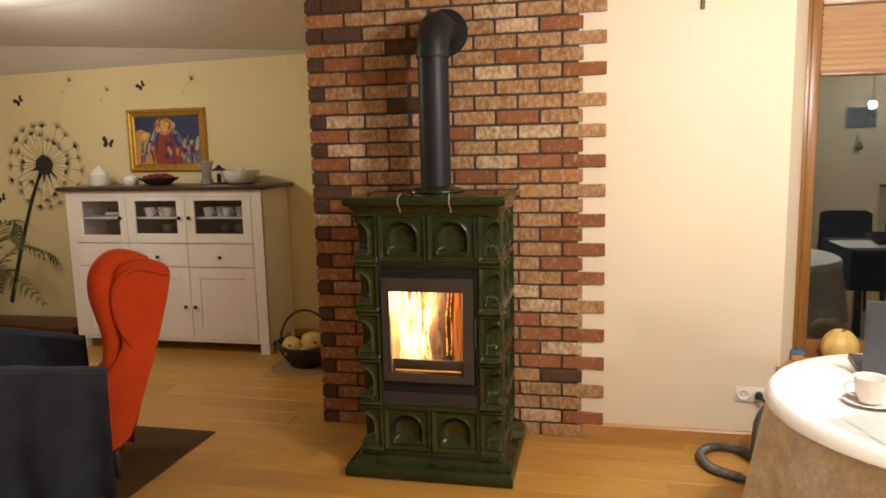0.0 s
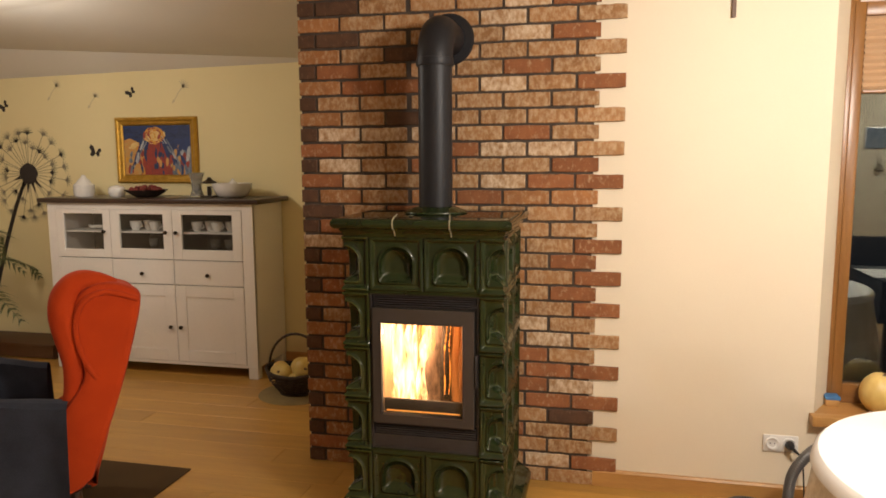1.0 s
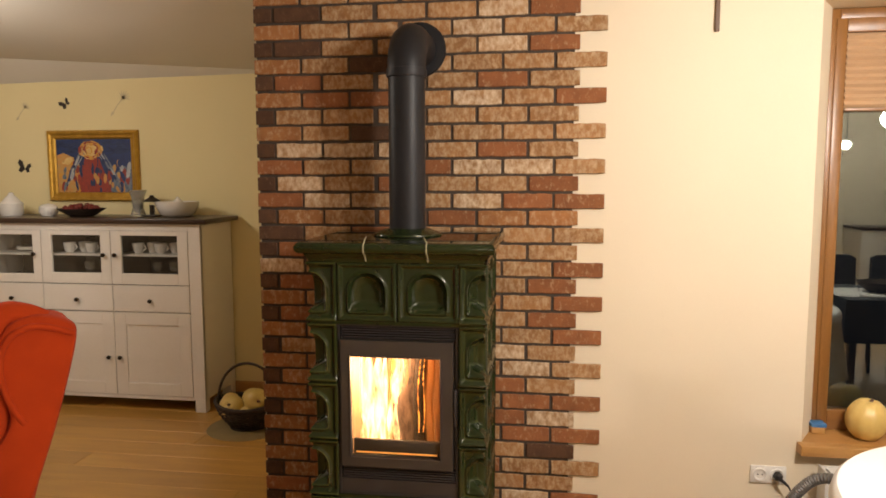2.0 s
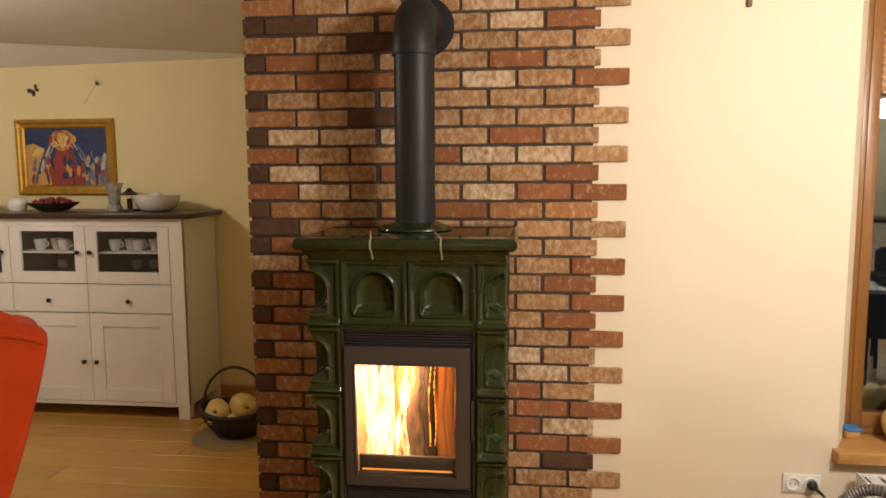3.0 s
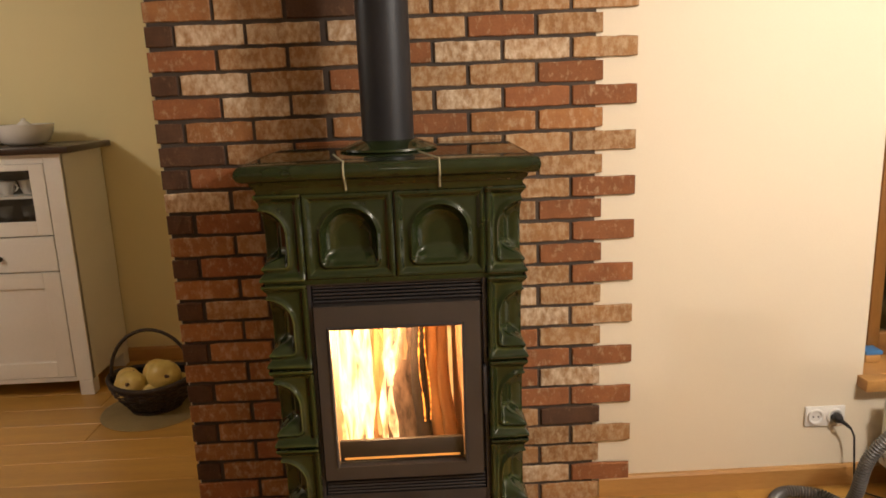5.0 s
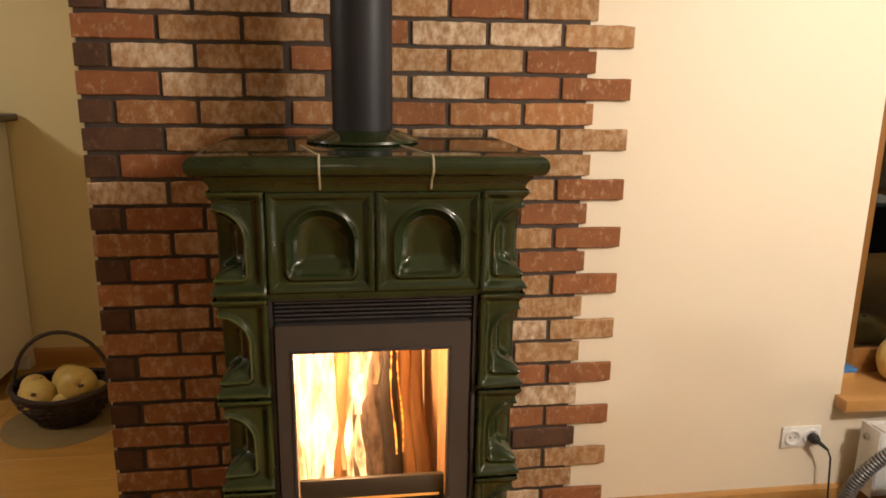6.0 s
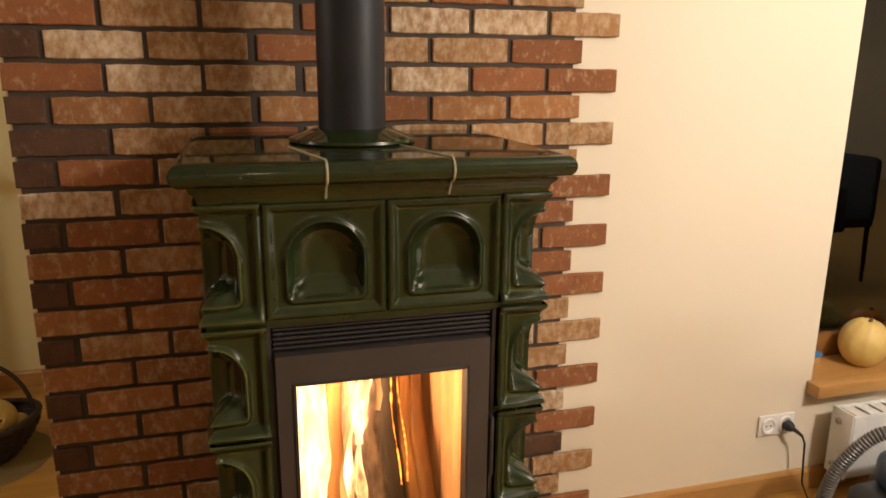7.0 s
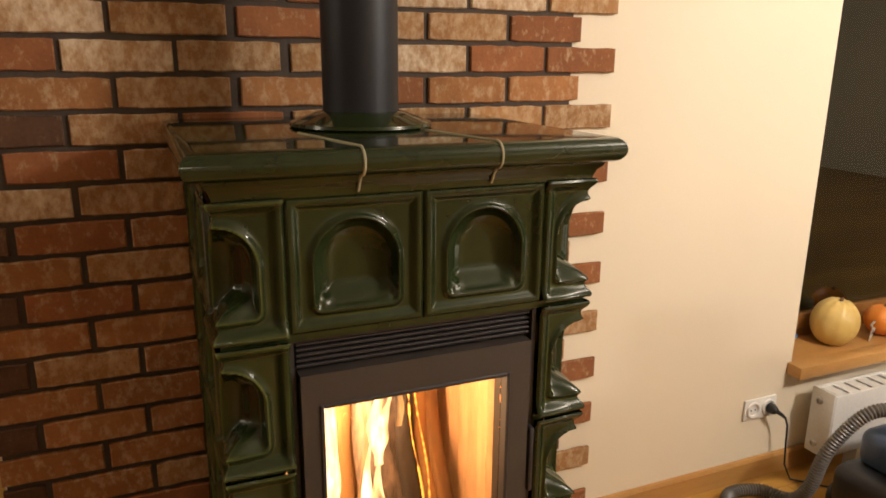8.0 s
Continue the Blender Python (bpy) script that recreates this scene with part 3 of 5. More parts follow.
def flame_material(name, c1, c2, strength, low, high, seed):
    """Wisps: emission that thins out in upright streaks."""
    m = bpy.data.materials.new(name)
    m.use_nodes = True
    n, l = m.node_tree.nodes, m.node_tree.links
    n.remove(n["Principled BSDF"])
    tc, mp, nz, rp = n.new("ShaderNodeTexCoord"), n.new("ShaderNodeMapping"), n.new("ShaderNodeTexNoise"), n.new("ShaderNodeValToRGB")
    mp.inputs["Scale"].default_value = (1.0, 1.0, 0.22)
    mp.inputs["Location"].default_value = (seed, 0, 0)
    nz.inputs["Scale"].default_value, nz.inputs["Detail"].default_value, nz.inputs["Distortion"].default_value = 34, 3, 0.6
    l.new(tc.outputs["Object"], mp.inputs["Vector"])
    l.new(mp.outputs[0], nz.inputs["Vector"])
    l.new(nz.outputs["Fac"], rp.inputs[0])
    rp.color_ramp.elements[0].position, rp.color_ramp.elements[1].position = low, high
    cr_ = n.new("ShaderNodeValToRGB")
    cr_.color_ramp.elements[0].position, cr_.color_ramp.elements[1].position = low, high + 0.12
    cr_.color_ramp.elements[0].color, cr_.color_ramp.elements[1].color = (*c2, 1), (*c1, 1)
    l.new(nz.outputs["Fac"], cr_.inputs[0])
    em, tr, mx = n.new("ShaderNodeEmission"), n.new("ShaderNodeBsdfTransparent"), n.new("ShaderNodeMixShader")
    em.inputs["Strength"].default_value = strength
    l.new(cr_.outputs[0], em.inputs["Color"])
    l.new(rp.outputs[0], mx.inputs[0])
    l.new(tr.outputs[0], mx.inputs[1])
    l.new(em.outputs[0], mx.inputs[2])
    l.new(mx.outputs[0], n["Material Output"].inputs["Surface"])
    return m


M["flame_core"] = flame_material("flame_white", (1.0, 0.80, 0.50), (1.0, 0.50, 0.16), 4.2, 0.38, 0.70, 0.0)
M["flame"] = flame_material("flame_yellow", (1.0, 0.60, 0.24), (1.0, 0.34, 0.08), 2.0, 0.40, 0.72, 3.0)
M["ash"] = material("ash", (0.12, 0.10, 0.085), (0.03, 0.025, 0.02), rough=0.95, scale=30, fine=120, bump=0.6)
M["ember"] = glow("ember", (1.0, 0.38, 0.07), 1.3)
rf = random.Random(12)


def log(x0, y0, x1, y1, z0, z1, r, mat, label):
    def fn(u, v):
        a = 2 * math.pi * u
        k = r * (0.82 + 0.18 * abs(math.cos(1.5 * a + 0.4)) + 0.03 * math.sin(7 * a + 9 * v))
        return (x0 + (x1 - x0) * v + k * math.cos(a) + 0.004 * math.sin(11 * v), y0 + (y1 - y0) * v + k * math.sin(a), z0 + (z1 - z0) * v)
    bm = sheet(fn, 22, 14)
    bmesh.ops.remove_doubles(bm, verts=bm.verts[:], dist=1e-5)
    bmesh.ops.holes_fill(bm, edges=bm.edges[:], sides=40)
    return single("firewood_log", bm, mat, label, "firewood")


log(-0.478, 3.71, -0.490, 3.79, FBZ0, 0.985, 0.056, M["char"], "charred upright log burning in the stove")
log(-0.420, 3.66, -0.436, 3.78, FBZ0, 0.985, 0.024, M["coal"], "thin black charred log with a glowing edge")
log(-0.376, 3.68, -0.402, 3.80, FBZ0, 0.985, 0.023, M["log"], "pale split log leaning in the stove")
log(-0.338, 3.67, -0.372, 3.82, FBZ0, 0.985, 0.022, M["bark"], "brown barked log leaning in the stove")
log(-0.556, 3.76, -0.546, 3.84, FBZ0, 0.950, 0.026, M["log"], "pale split log lit yellow by the flames")
for i, (x, y, h) in enumerate(((-0.398, 3.655, 0.38), (-0.418, 3.646, 0.36))):
    pts = [(x + 0.004 * math.sin(7 * k + i) - 0.010 * k / 12, y + 0.11 * k / 12 - 0.012, 0.575 + h * k / 12) for k in range(13)]
    pts = [tuple(pts[k // 4][a] * (1 - k % 4 / 4) + pts[k // 4 + 1][a] * (k % 4 / 4) for a in range(3)) for k in range(48)]
    single("ember_crack", tube(pts, [rf.choice((0.0003, 0.0003, 0.0008, 0.0020, 0.0028)) for k in pts], 5), M["ember"], "glowing ember edge on a charred log", "ember")


def flame(x, y, z, h, w, lean):
    n = 22
    ph = rf.uniform(0, 6)
    pts, rad = [], []
    for k in range(n + 1):
        v = k / n
        pts.append((x + lean * v + 0.020 * math.sin(5.0 * v + ph) * v, y + 0.03 * v + 0.012 * math.cos(6 * v + ph) * v, z + h * v))
        rad.append(max(0.0012, 1.35 * w * (0.55 + 0.6 * math.sin(math.pi * min(1, v * 1.25 + 0.10))) * (1 - v ** 2.2) ** 0.8 * (1 + 0.28 * math.sin(11 * v + ph) + 0.12 * math.sin(23 * v + 2 * ph))))
    bm = tube(pts, rad, 10)
    for v in bm.verts:
        v.co.y = y + (v.co.y - y) * 0.55
    return bm


fire = thing("fire", (-0.5, 3.70, FBZ0), "bright yellow-white wood flames round upright logs", "fire")
FLAMES = [  # place, foot above the firebox floor, height, half width, lean, white core
    # the first six are glowing sheets added for the firelit left lining
    (-0.662, 3.66, 0.0, 0.64, 0.013, 0.004, 1), (-0.640, 3.70, 0.0, 0.66, 0.021, 0.004, 1), (-0.612, 3.72, 0.0, 0.66, 0.022, 0.008, 1),
    (-0.590, 3.75, 0.0, 0.64, 0.016, -0.004, 1), (-0.572, 3.80, 0.0, 0.60, 0.020, 0.004, 0), (-0.630, 3.86, 0.0, 0.66, 0.034, 0.0, 0),
    (-0.541, 3.640, 0.02, 0.36, 0.0085, 0.030, 1), (-0.494, 3.632, 0.02, 0.34, 0.0090, -0.022, 1), (-0.512, 3.640, 0.26, 0.20, 0.0110, 0.020, 1),
    (-0.526, 3.645, 0.30, 0.24, 0.0070, 0.034, 1), (-0.470, 3.640, 0.34, 0.18, 0.0060, 0.018, 0), (-0.550, 3.650, 0.10, 0.44, 0.0060, 0.016, 0),
    (-0.318, 3.860, 0.0, 0.58, 0.0140, 0.0, 0), (-0.330, 3.700, 0.44, 0.14, 0.0090, 0.022, 1),
]
for x, y, foot, h, w, lean, core in FLAMES:
    part("flame", flame(x, y, FBZ0 + foot, h, w, lean), M["flame_core"] if core else M["flame"], fire)
part("ember_bed", sheet(lambda u, v: (-0.66 + 0.36 * u, 3.62 + 0.28 * v, FBZ0 + 0.006 + 0.012 * noise.noise((u * 9, v * 7, 2))), 24, 16), M["ash"], fire, "grey ash and dead embers")
li = bpy.data.lights.new("fire_light", "POINT")
li.energy, li.color, li.shadow_soft_size = 13.0, (1.0, 0.60, 0.30), 0.06
lo = new("fire_light", li)
lo.location = (-0.560, 3.63, 0.84)
lo.parent, lo.matrix_parent_inverse = fire, WORLD_INV[fire]

# ---------- sideboard ----------
BX0, BX1, BF, BB = -3.905, -2.195, 5.33, 5.81
side = thing("sideboard", (-3.05, 5.57, 0), "white painted wooden sideboard with dark top and glazed upper doors", "sideboard")
W = M["white_lacquer"]
part("top", box(BX0 - 0.06, BF - 0.035, 1.292, BX1 + 0.06, BB, 1.326, 0.005), M["dark_top"], side, "dark stained wooden top board")
for x in (BX0, BX1 - 0.022):
    part("side_panel", box(x, BF + 0.012, 0.085, x + 0.022, BB, 1.292, 0.002, 1), W, side)
part("back_panel", box(BX0 + 0.022, BB - 0.012, 0.085, BX1 - 0.022, BB - 0.004, 1.292), W, side, smooth=False)
# upper boards and dividers coloured dark, as the shade behind the glass
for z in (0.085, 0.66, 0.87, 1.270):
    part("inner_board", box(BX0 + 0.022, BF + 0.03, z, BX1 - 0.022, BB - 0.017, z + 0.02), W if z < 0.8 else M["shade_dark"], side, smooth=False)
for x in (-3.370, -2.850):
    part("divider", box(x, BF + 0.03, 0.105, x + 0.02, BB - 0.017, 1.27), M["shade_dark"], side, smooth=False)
bm = bmesh.new()
box(BX0, BF, 0.085, BX0 + 0.075, BF + 0.03, 1.292, 0.002, 1, bm=bm)
box(BX1 - 0.085, BF, 0.085, BX1, BF + 0.03, 1.292, 0.002, 1, bm=bm)
box(BX0 + 0.075, BF, 0.082, BX1 - 0.085, BF + 0.025, 0.105, bm=bm)
box(BX0 + 0.075, BF, 1.245, BX1 - 0.085, BF + 0.025, 1.292, bm=bm)
part("face_frame", bm, W, side, smooth=False)
for x in (BX0, BX1 - 0.075):
    for y in (BF, BB - 0.07):
        part("leg", box(x, y, 0.0, x + 0.075, y + 0.065, 0.085, 0.003, 1), W, side)


def knob(x, z, parent):
    bm = lathe([(0.006, 0.0), (0.006, 0.010), (0.011, 0.014), (0.015, 0.020), (0.013, 0.027), (0.0, 0.030)], 14)
    b = bmesh.new()
    merge(b, bm, Matrix.Translation((x, BF - 0.003, z)) @ pose(0, 0, 0, 90, 0, 0))
    part("knob", b, M["knob"], parent, "small dark metal knob")


def frame_door(x0, x1, z0, z1, stile, glazed, name, head=None):
    head = head or stile
    bm = bmesh.new()
    y0, y1 = BF - 0.003, BF + 0.019
    for b in ((x0, z0, x0 + stile, z1), (x1 - stile, z0, x1, z1), (x0 + stile, z0, x1 - stile, z0 + stile), (x0 + stile, z1 - head, x1 - stile, z1)):
        box(b[0], y0, b[1], b[2], y1, b[3], 0.002, 1, bm=bm)
    d = part(name, bm, W, side)
    if glazed:
        part("pane", box(x0 + stile - 0.004, y0 + 0.009, z0 + stile - 0.004, x1 - stile + 0.004, y0 + 0.012, z1 - head + 0.004), M["clear_glass"], d).visible_shadow = False
    else:
        part("panel", box(x0 + stile - 0.002, y0 + 0.009, z0 + stile - 0.002, x1 - stile + 0.002, y0 + 0.015, z1 - stile + 0.002), W, d)
    return d


COLS = [(-3.828, -3.362), (-3.358, -2.842), (-2.838, -2.283)]
for i, (x0, x1) in enumerate(COLS):
    d = frame_door(x0, x1, 0.878, 1.243, 0.074 if i else 0.062, True, "glazed_door", 0.032)
    knob((x1 - 0.045) if i < 2 else (x0 + 0.035), 1.078, d)
    dr = part("drawer_front", box(x0, BF - 0.003, 0.690, x1, BF + 0.019, 0.872, 0.003, 1), W, side)
    knob((x0 + x1) / 2, 0.768, dr)
    d = frame_door(x0, x1, 0.108, 0.684, 0.085, False, "panel_door")
    knob((x1 - 0.040) if i < 2 else (x0 + 0.040), 0.370, d)
    part("glass_shelf", box(x0 + 0.01, BF + 0.035, 1.066, x1 - 0.01, BB - 0.02, 1.078), W, side)
# dark sheet before the white back panel, painted shade of the glazed part
part("dark_back", box(BX0 + 0.024, BB - 0.016, 0.89, BX1 - 0.024, BB - 0.013, 1.27), M["shade_dark"], side, "dark sheet standing in for shade inside the cabinet", smooth=False)


# crockery: cups, jugs and bowls
def vessel(name, place, prof, mat, label, category, handle=None, group=""):
    t = thing(name, place, label, category, group)
    part("body", lathe(prof, 24, place), mat, t)
    if handle:
        r0, z0, hr = handle
        part("handle", tube([(place[0] + r0 + hr * math.sin(radians(a)), place[1] - 0.2 * hr * math.sin(radians(a)), place[2] + z0 - hr * math.cos(radians(a))) for a in range(0, 181, 20)], 0.0045, 8), mat, t)
    return t


CUP = [(0.0, 0.002), (0.024, 0.002), (0.026, 0.0), (0.028, 0.006), (0.036, 0.025), (0.042, 0.062), (0.044, 0.070), (0.040, 0.069), (0.033, 0.026), (0.0, 0.010)]
JUG = [(0.0, 0.0), (0.045, 0.0), (0.058, 0.020), (0.062, 0.055), (0.050, 0.085), (0.034, 0.100), (0.030, 0.112), (0.014, 0.124), (0.012, 0.134), (0.0, 0.140)]
BOWL = [(0.0, 0.0), (0.05, 0.0), (0.055, 0.006), (0.09, 0.04), (0.104, 0.060), (0.108, 0.064), (0.100, 0.062), (0.05, 0.014), (0.0, 0.010)]
rs = random.Random(5)
for x0, x1 in COLS[1:]:
    for k in range(4):
        vessel("tea_cup", (x0 + 0.12 + 0.083 * k, 5.46 + 0.05 * (k % 2), 1.078), CUP, M["porcelain"], "white porcelain tea cup behind the cabinet glass", "cup", (0.040, 0.038, 0.018), "cups in the sideboard")
    for k in range(2):
        vessel("glass_goblet", (x0 + 0.24 + 0.12 * k, 5.50, 0.89), [(0.0, 0.0), (0.03, 0.0), (0.004, 0.008), (0.004, 0.05), (0.03, 0.07), (0.036, 0.12), (0.033, 0.12), (0.026, 0.072), (0.0, 0.06)], M["pale_glass"], "clear glass goblet on the lower shelf", "goblet", group="goblets in the sideboard")
vessel("plate_stack", (-3.60, 5.55, 1.078), [(0.0, 0.0), (0.06, 0.0), (0.10, 0.012), (0.10, 0.035), (0.0, 0.030)], M["porcelain"], "small stack of plates behind the glass", "plates")
Z1 = 1.326
vessel("lidded_jar", (-3.77, 5.58, Z1), [(0.0, 0.0), (0.07, 0.0), (0.078, 0.02), (0.078, 0.09), (0.06, 0.105), (0.045, 0.125), (0.02, 0.15), (0.016, 0.165), (0.0, 0.17)], M["porcelain"], "white lidded porcelain jar on the sideboard", "jar")
vessel("sugar_bowl", (-3.49, 5.60, Z1), [(0.0, 0.0), (0.05, 0.0), (0.066, 0.03), (0.062, 0.065), (0.045, 0.08), (0.0, 0.09)], M["porcelain"], "small round white porcelain bowl", "bowl")
M["dark_wicker"] = material("dark_brown_wicker", (0.045, 0.026, 0.015), (0.02, 0.012, 0.008), rough=0.75, scale=40, fine=120, bump=0.6)
M["red_bits"] = material("dried_red_petals", (0.22, 0.03, 0.02), (0.10, 0.02, 0.015), rough=0.8, scale=40, fine=90, bump=0.5)
b = vessel("fruit_bowl", (-3.20, 5.56, Z1), [(0.0, 0.0), (0.07, 0.0), (0.10, 0.012), (0.155, 0.050), (0.160, 0.056), (0.150, 0.054), (0.09, 0.018), (0.0, 0.012)], M["dark_wicker"], "dark shallow bowl filled with dried red petals", "bowl")
bm = bmesh.new()
for k in range(60):
    a, r = rs.uniform(0, 6.28), 0.12 * math.sqrt(rs.random())
    s = rs.uniform(0.012, 0.022)
    q = bmesh.new()
    bmesh.ops.create_icosphere(q, subdivisions=1, radius=s)
    merge(bm, q, Matrix.Translation((-3.20 + r * math.cos(a), 5.56 + r * math.sin(a), Z1 + 0.045 + 0.035 * (1 - r / 0.13) + rs.uniform(0, 0.01))))
part("petals", bm, M["red_bits"], b)
vessel("glass_vase", (-2.79, 5.60, Z1), [(0.0, 0.0), (0.05, 0.0), (0.052, 0.01), (0.035, 0.06), (0.045, 0.14), (0.062, 0.185), (0.058, 0.185), (0.040, 0.14), (0.030, 0.06), (0.0, 0.016)], M["pale_glass"], "clear glass vase on the sideboard", "vase")
lan = thing("candle_lantern", (-2.665, 5.57, Z1), "small dark metal candle lantern with glass sides", "lantern")
part("base", box(-2.715, 5.52, Z1, -2.615, 5.62, Z1 + 0.012, 0.003), M["knob"], lan)
for dx in (-0.042, 0.042):
    for dy in (-0.042, 0.042):
        part("post", box(-2.665 + dx - 0.003, 5.57 + dy - 0.003, Z1 + 0.012, -2.665 + dx + 0.003, 5.57 + dy + 0.003, Z1 + 0.105), M["clear_glass"], lan)
part("candle", lathe([(0.0, 0.0), (0.018, 0.0), (0.018, 0.07), (0.0, 0.072)], 16, (-2.665, 5.57, Z1 + 0.012)), M["knob"], lan)
part("lid", lathe([(0.055, 0.0), (0.055, 0.01), (0.02, 0.03), (0.012, 0.045), (0.0, 0.047)], 16, (-2.665, 5.57, Z1 + 0.105)), M["knob"], lan)
vessel("tureen", (-2.47, 5.56, Z1), [(0.0, 0.0), (0.08, 0.0), (0.115, 0.02), (0.140, 0.07), (0.146, 0.108), (0.136, 0.106), (0.09, 0.03), (0.0, 0.02)], M["porcelain"], "wide white porcelain serving bowl", "bowl")
vessel("cream_jug", (-2.53, 5.68, Z1), JUG, M["porcelain"], "white porcelain jug behind the serving bowl", "jug")

# ---------- painting, in plain shapes ----------
P0, P1, Q0, Q1, PYW = -3.632, -2.898, 1.425, 1.950, BACK_Y
pic = thing("painting", (-3.265, PYW, 1.42), "colourful painting in a wide gilded wooden frame", "painting")
bm = bmesh.new()
loops = []
for o, dy in ((0.0, 0.0), (0.0, -0.020), (0.010, -0.032), (0.024, -0.030), (0.034, -0.022), (0.054, -0.018), (0.064, -0.010), (0.066, -0.004)):
    loops.append([bm.verts.new((x, PYW + dy, z)) for x, z in ((P0 + o, Q0 + o), (P1 - o, Q0 + o), (P1 - o, Q1 - o), (P0 + o, Q1 - o))])
for a, b in zip(loops, loops[1:]):
    for k in range(4):
        bm.faces.new((a[k], a[(k + 1) % 4], b[(k + 1) % 4], b[k]))
part("picture_frame", bm, M["gold"], pic, "gilded moulded frame", smooth=False)
M["p_blue"] = material("blue_paint", (0.025, 0.05, 0.15), (0.02, 0.03, 0.09), rough=0.6, scale=14, fine=60, bump=0.2)
M["p_orange"] = material("orange_paint", (0.62, 0.26, 0.05), (0.50, 0.34, 0.12), rough=0.6, scale=16, fine=60, bump=0.2)
M["p_gold"] = material("yellow_paint", (0.66, 0.36, 0.05), (0.55, 0.22, 0.03), rough=0.6, scale=22, fine=60, bump=0.2)
M["p_red"] = material("red_paint", (0.36, 0.05, 0.03), (0.22, 0.04, 0.03), rough=0.6, scale=18, fine=60, bump=0.2)
M["p_grey"] = material("grey_blue_paint", (0.22, 0.25, 0.28), (0.08, 0.11, 0.16), rough=0.6, scale=26, fine=60, bump=0.2)
CX0, CX1, CZ0, CZ1 = P0 + 0.062, P1 - 0.062, Q0 + 0.062, Q1 - 0.062
canvas = part("canvas", box(CX0, PYW - 0.006, CZ0, CX1, PYW - 0.001, CZ1), M["p_blue"], pic, "painted canvas in blue, orange and red")


def patch(pts, mat, lift):
    bm = bmesh.new()
    vs = [bm.verts.new((CX0 + (CX1 - CX0) * u, PYW - 0.0065 - lift, CZ0 + (CZ1 - CZ0) * v)) for u, v in pts]
    bm.faces.new(vs)
    return part("painted_patch", bm, mat, canvas, smooth=False)


M["p_night"] = material("dark_blue_paint", (0.012, 0.022, 0.075), (0.03, 0.05, 0.12), rough=0.6, scale=14, fine=60, bump=0.2)
M["p_cream"] = material("pale_yellow_paint", (0.74, 0.56, 0.24), (0.62, 0.40, 0.12), rough=0.6, scale=22, fine=60, bump=0.2)
M["p_white"] = material("pale_paint", (0.50, 0.50, 0.48), (0.30, 0.33, 0.36), rough=0.6, scale=26, fine=60, bump=0.2)
rq = random.Random(8)
STROKES = [0]


def stroke(u, v, ln, wd, an, mat):
    """One brush stroke: a short tapered dab, laid over the earlier ones."""
    STROKES[0] += 1
    c_, s_ = math.cos(an), math.sin(an) * 1.4
    pts = [(u + c_ * ln * a_ - s_ * wd * b_, v + s_ * ln * a_ + c_ * wd * b_) for a_, b_ in ((-0.5, -0.2), (-0.2, -0.5), (0.25, -0.45), (0.5, -0.1), (0.45, 0.3), (0.1, 0.5), (-0.4, 0.3))]
    patch([(min(0.99, max(0.01, p)), min(0.99, max(0.01, q))) for p, q in pts], mat, 0.0006 + 0.000012 * STROKES[0])


patch([(0.01, 0.01), (0.27, 0.01), (0.32, 0.40), (0.22, 0.66), (0.10, 0.74), (0.01, 0.70)], M["p_orange"], 0.0003)
patch([(0.70, 0.01), (0.99, 0.01), (0.99, 0.40), (0.90, 0.50), (0.78, 0.36)], M["p_grey"], 0.0003)
patch([(0.24, 0.01), (0.72, 0.01), (0.66, 0.26), (0.57, 0.64), (0.38, 0.64), (0.30, 0.26)], M["p_red"], 0.0004)
patch([(0.47 + 0.15 * math.cos(0.3927 * k), 0.79 + 0.17 * math.sin(0.3927 * k)) for k in range(16)], M["p_gold"], 0.0005)
for k in range(34):  # night sky, a warm town below
    stroke(rq.choice([rq.uniform(0.04, 0.28), rq.uniform(0.66, 0.96)]), rq.uniform(0.74, 0.97), rq.uniform(0.10, 0.20), rq.uniform(0.03, 0.06), rq.uniform(-0.6, 0.6), M[rq.choice(["p_night", "p_night", "p_blue"])])
for k in range(46):
    u, v = rq.choice([rq.uniform(0.03, 0.30), rq.uniform(0.70, 0.97)]), rq.uniform(0.03, 0.55)
    stroke(u, v, rq.uniform(0.06, 0.16), rq.uniform(0.025, 0.05), rq.uniform(1.2, 1.9), M[rq.choice(["p_orange", "p_red", "p_gold", "p_grey", "p_orange"] if u < 0.5 else ["p_red", "p_grey", "p_white", "p_orange", "p_blue"])])
for k in range(10):
    stroke(rq.uniform(0.03, 0.2), rq.uniform(0.5, 0.72), rq.uniform(0.06, 0.12), 0.05, rq.uniform(0, 1), M[rq.choice(["p_orange", "p_cream"])])
for k in range(44):  # a flared dark red form in the middle
    v = rq.uniform(0.02, 0.62)
    half = 0.08 + 0.20 * (1 - v / 0.62)
    u = 0.47 + rq.uniform(-half, half)
    stroke(u, v, rq.uniform(0.08, 0.18), rq.uniform(0.018, 0.035), 1.57 + 0.6 * (0.47 - u), M[rq.choice(["p_red", "p_red", "p_red", "p_orange", "p_night"])])
for k in range(60):  # two long feathered arcs
    sg, q = (-1, 1)[k % 2], rq.random()
    u, v = 0.47 + sg * (0.12 + 0.22 * q ** 0.8 + rq.uniform(-0.035, 0.035)), 0.72 - 0.62 * q ** 1.1
    stroke(u, v, rq.uniform(0.08, 0.16), rq.uniform(0.014, 0.028), 1.57 + sg * (0.55 - 0.3 * q), M[rq.choice(["p_grey", "p_white", "p_blue", "p_night", "p_grey"])])
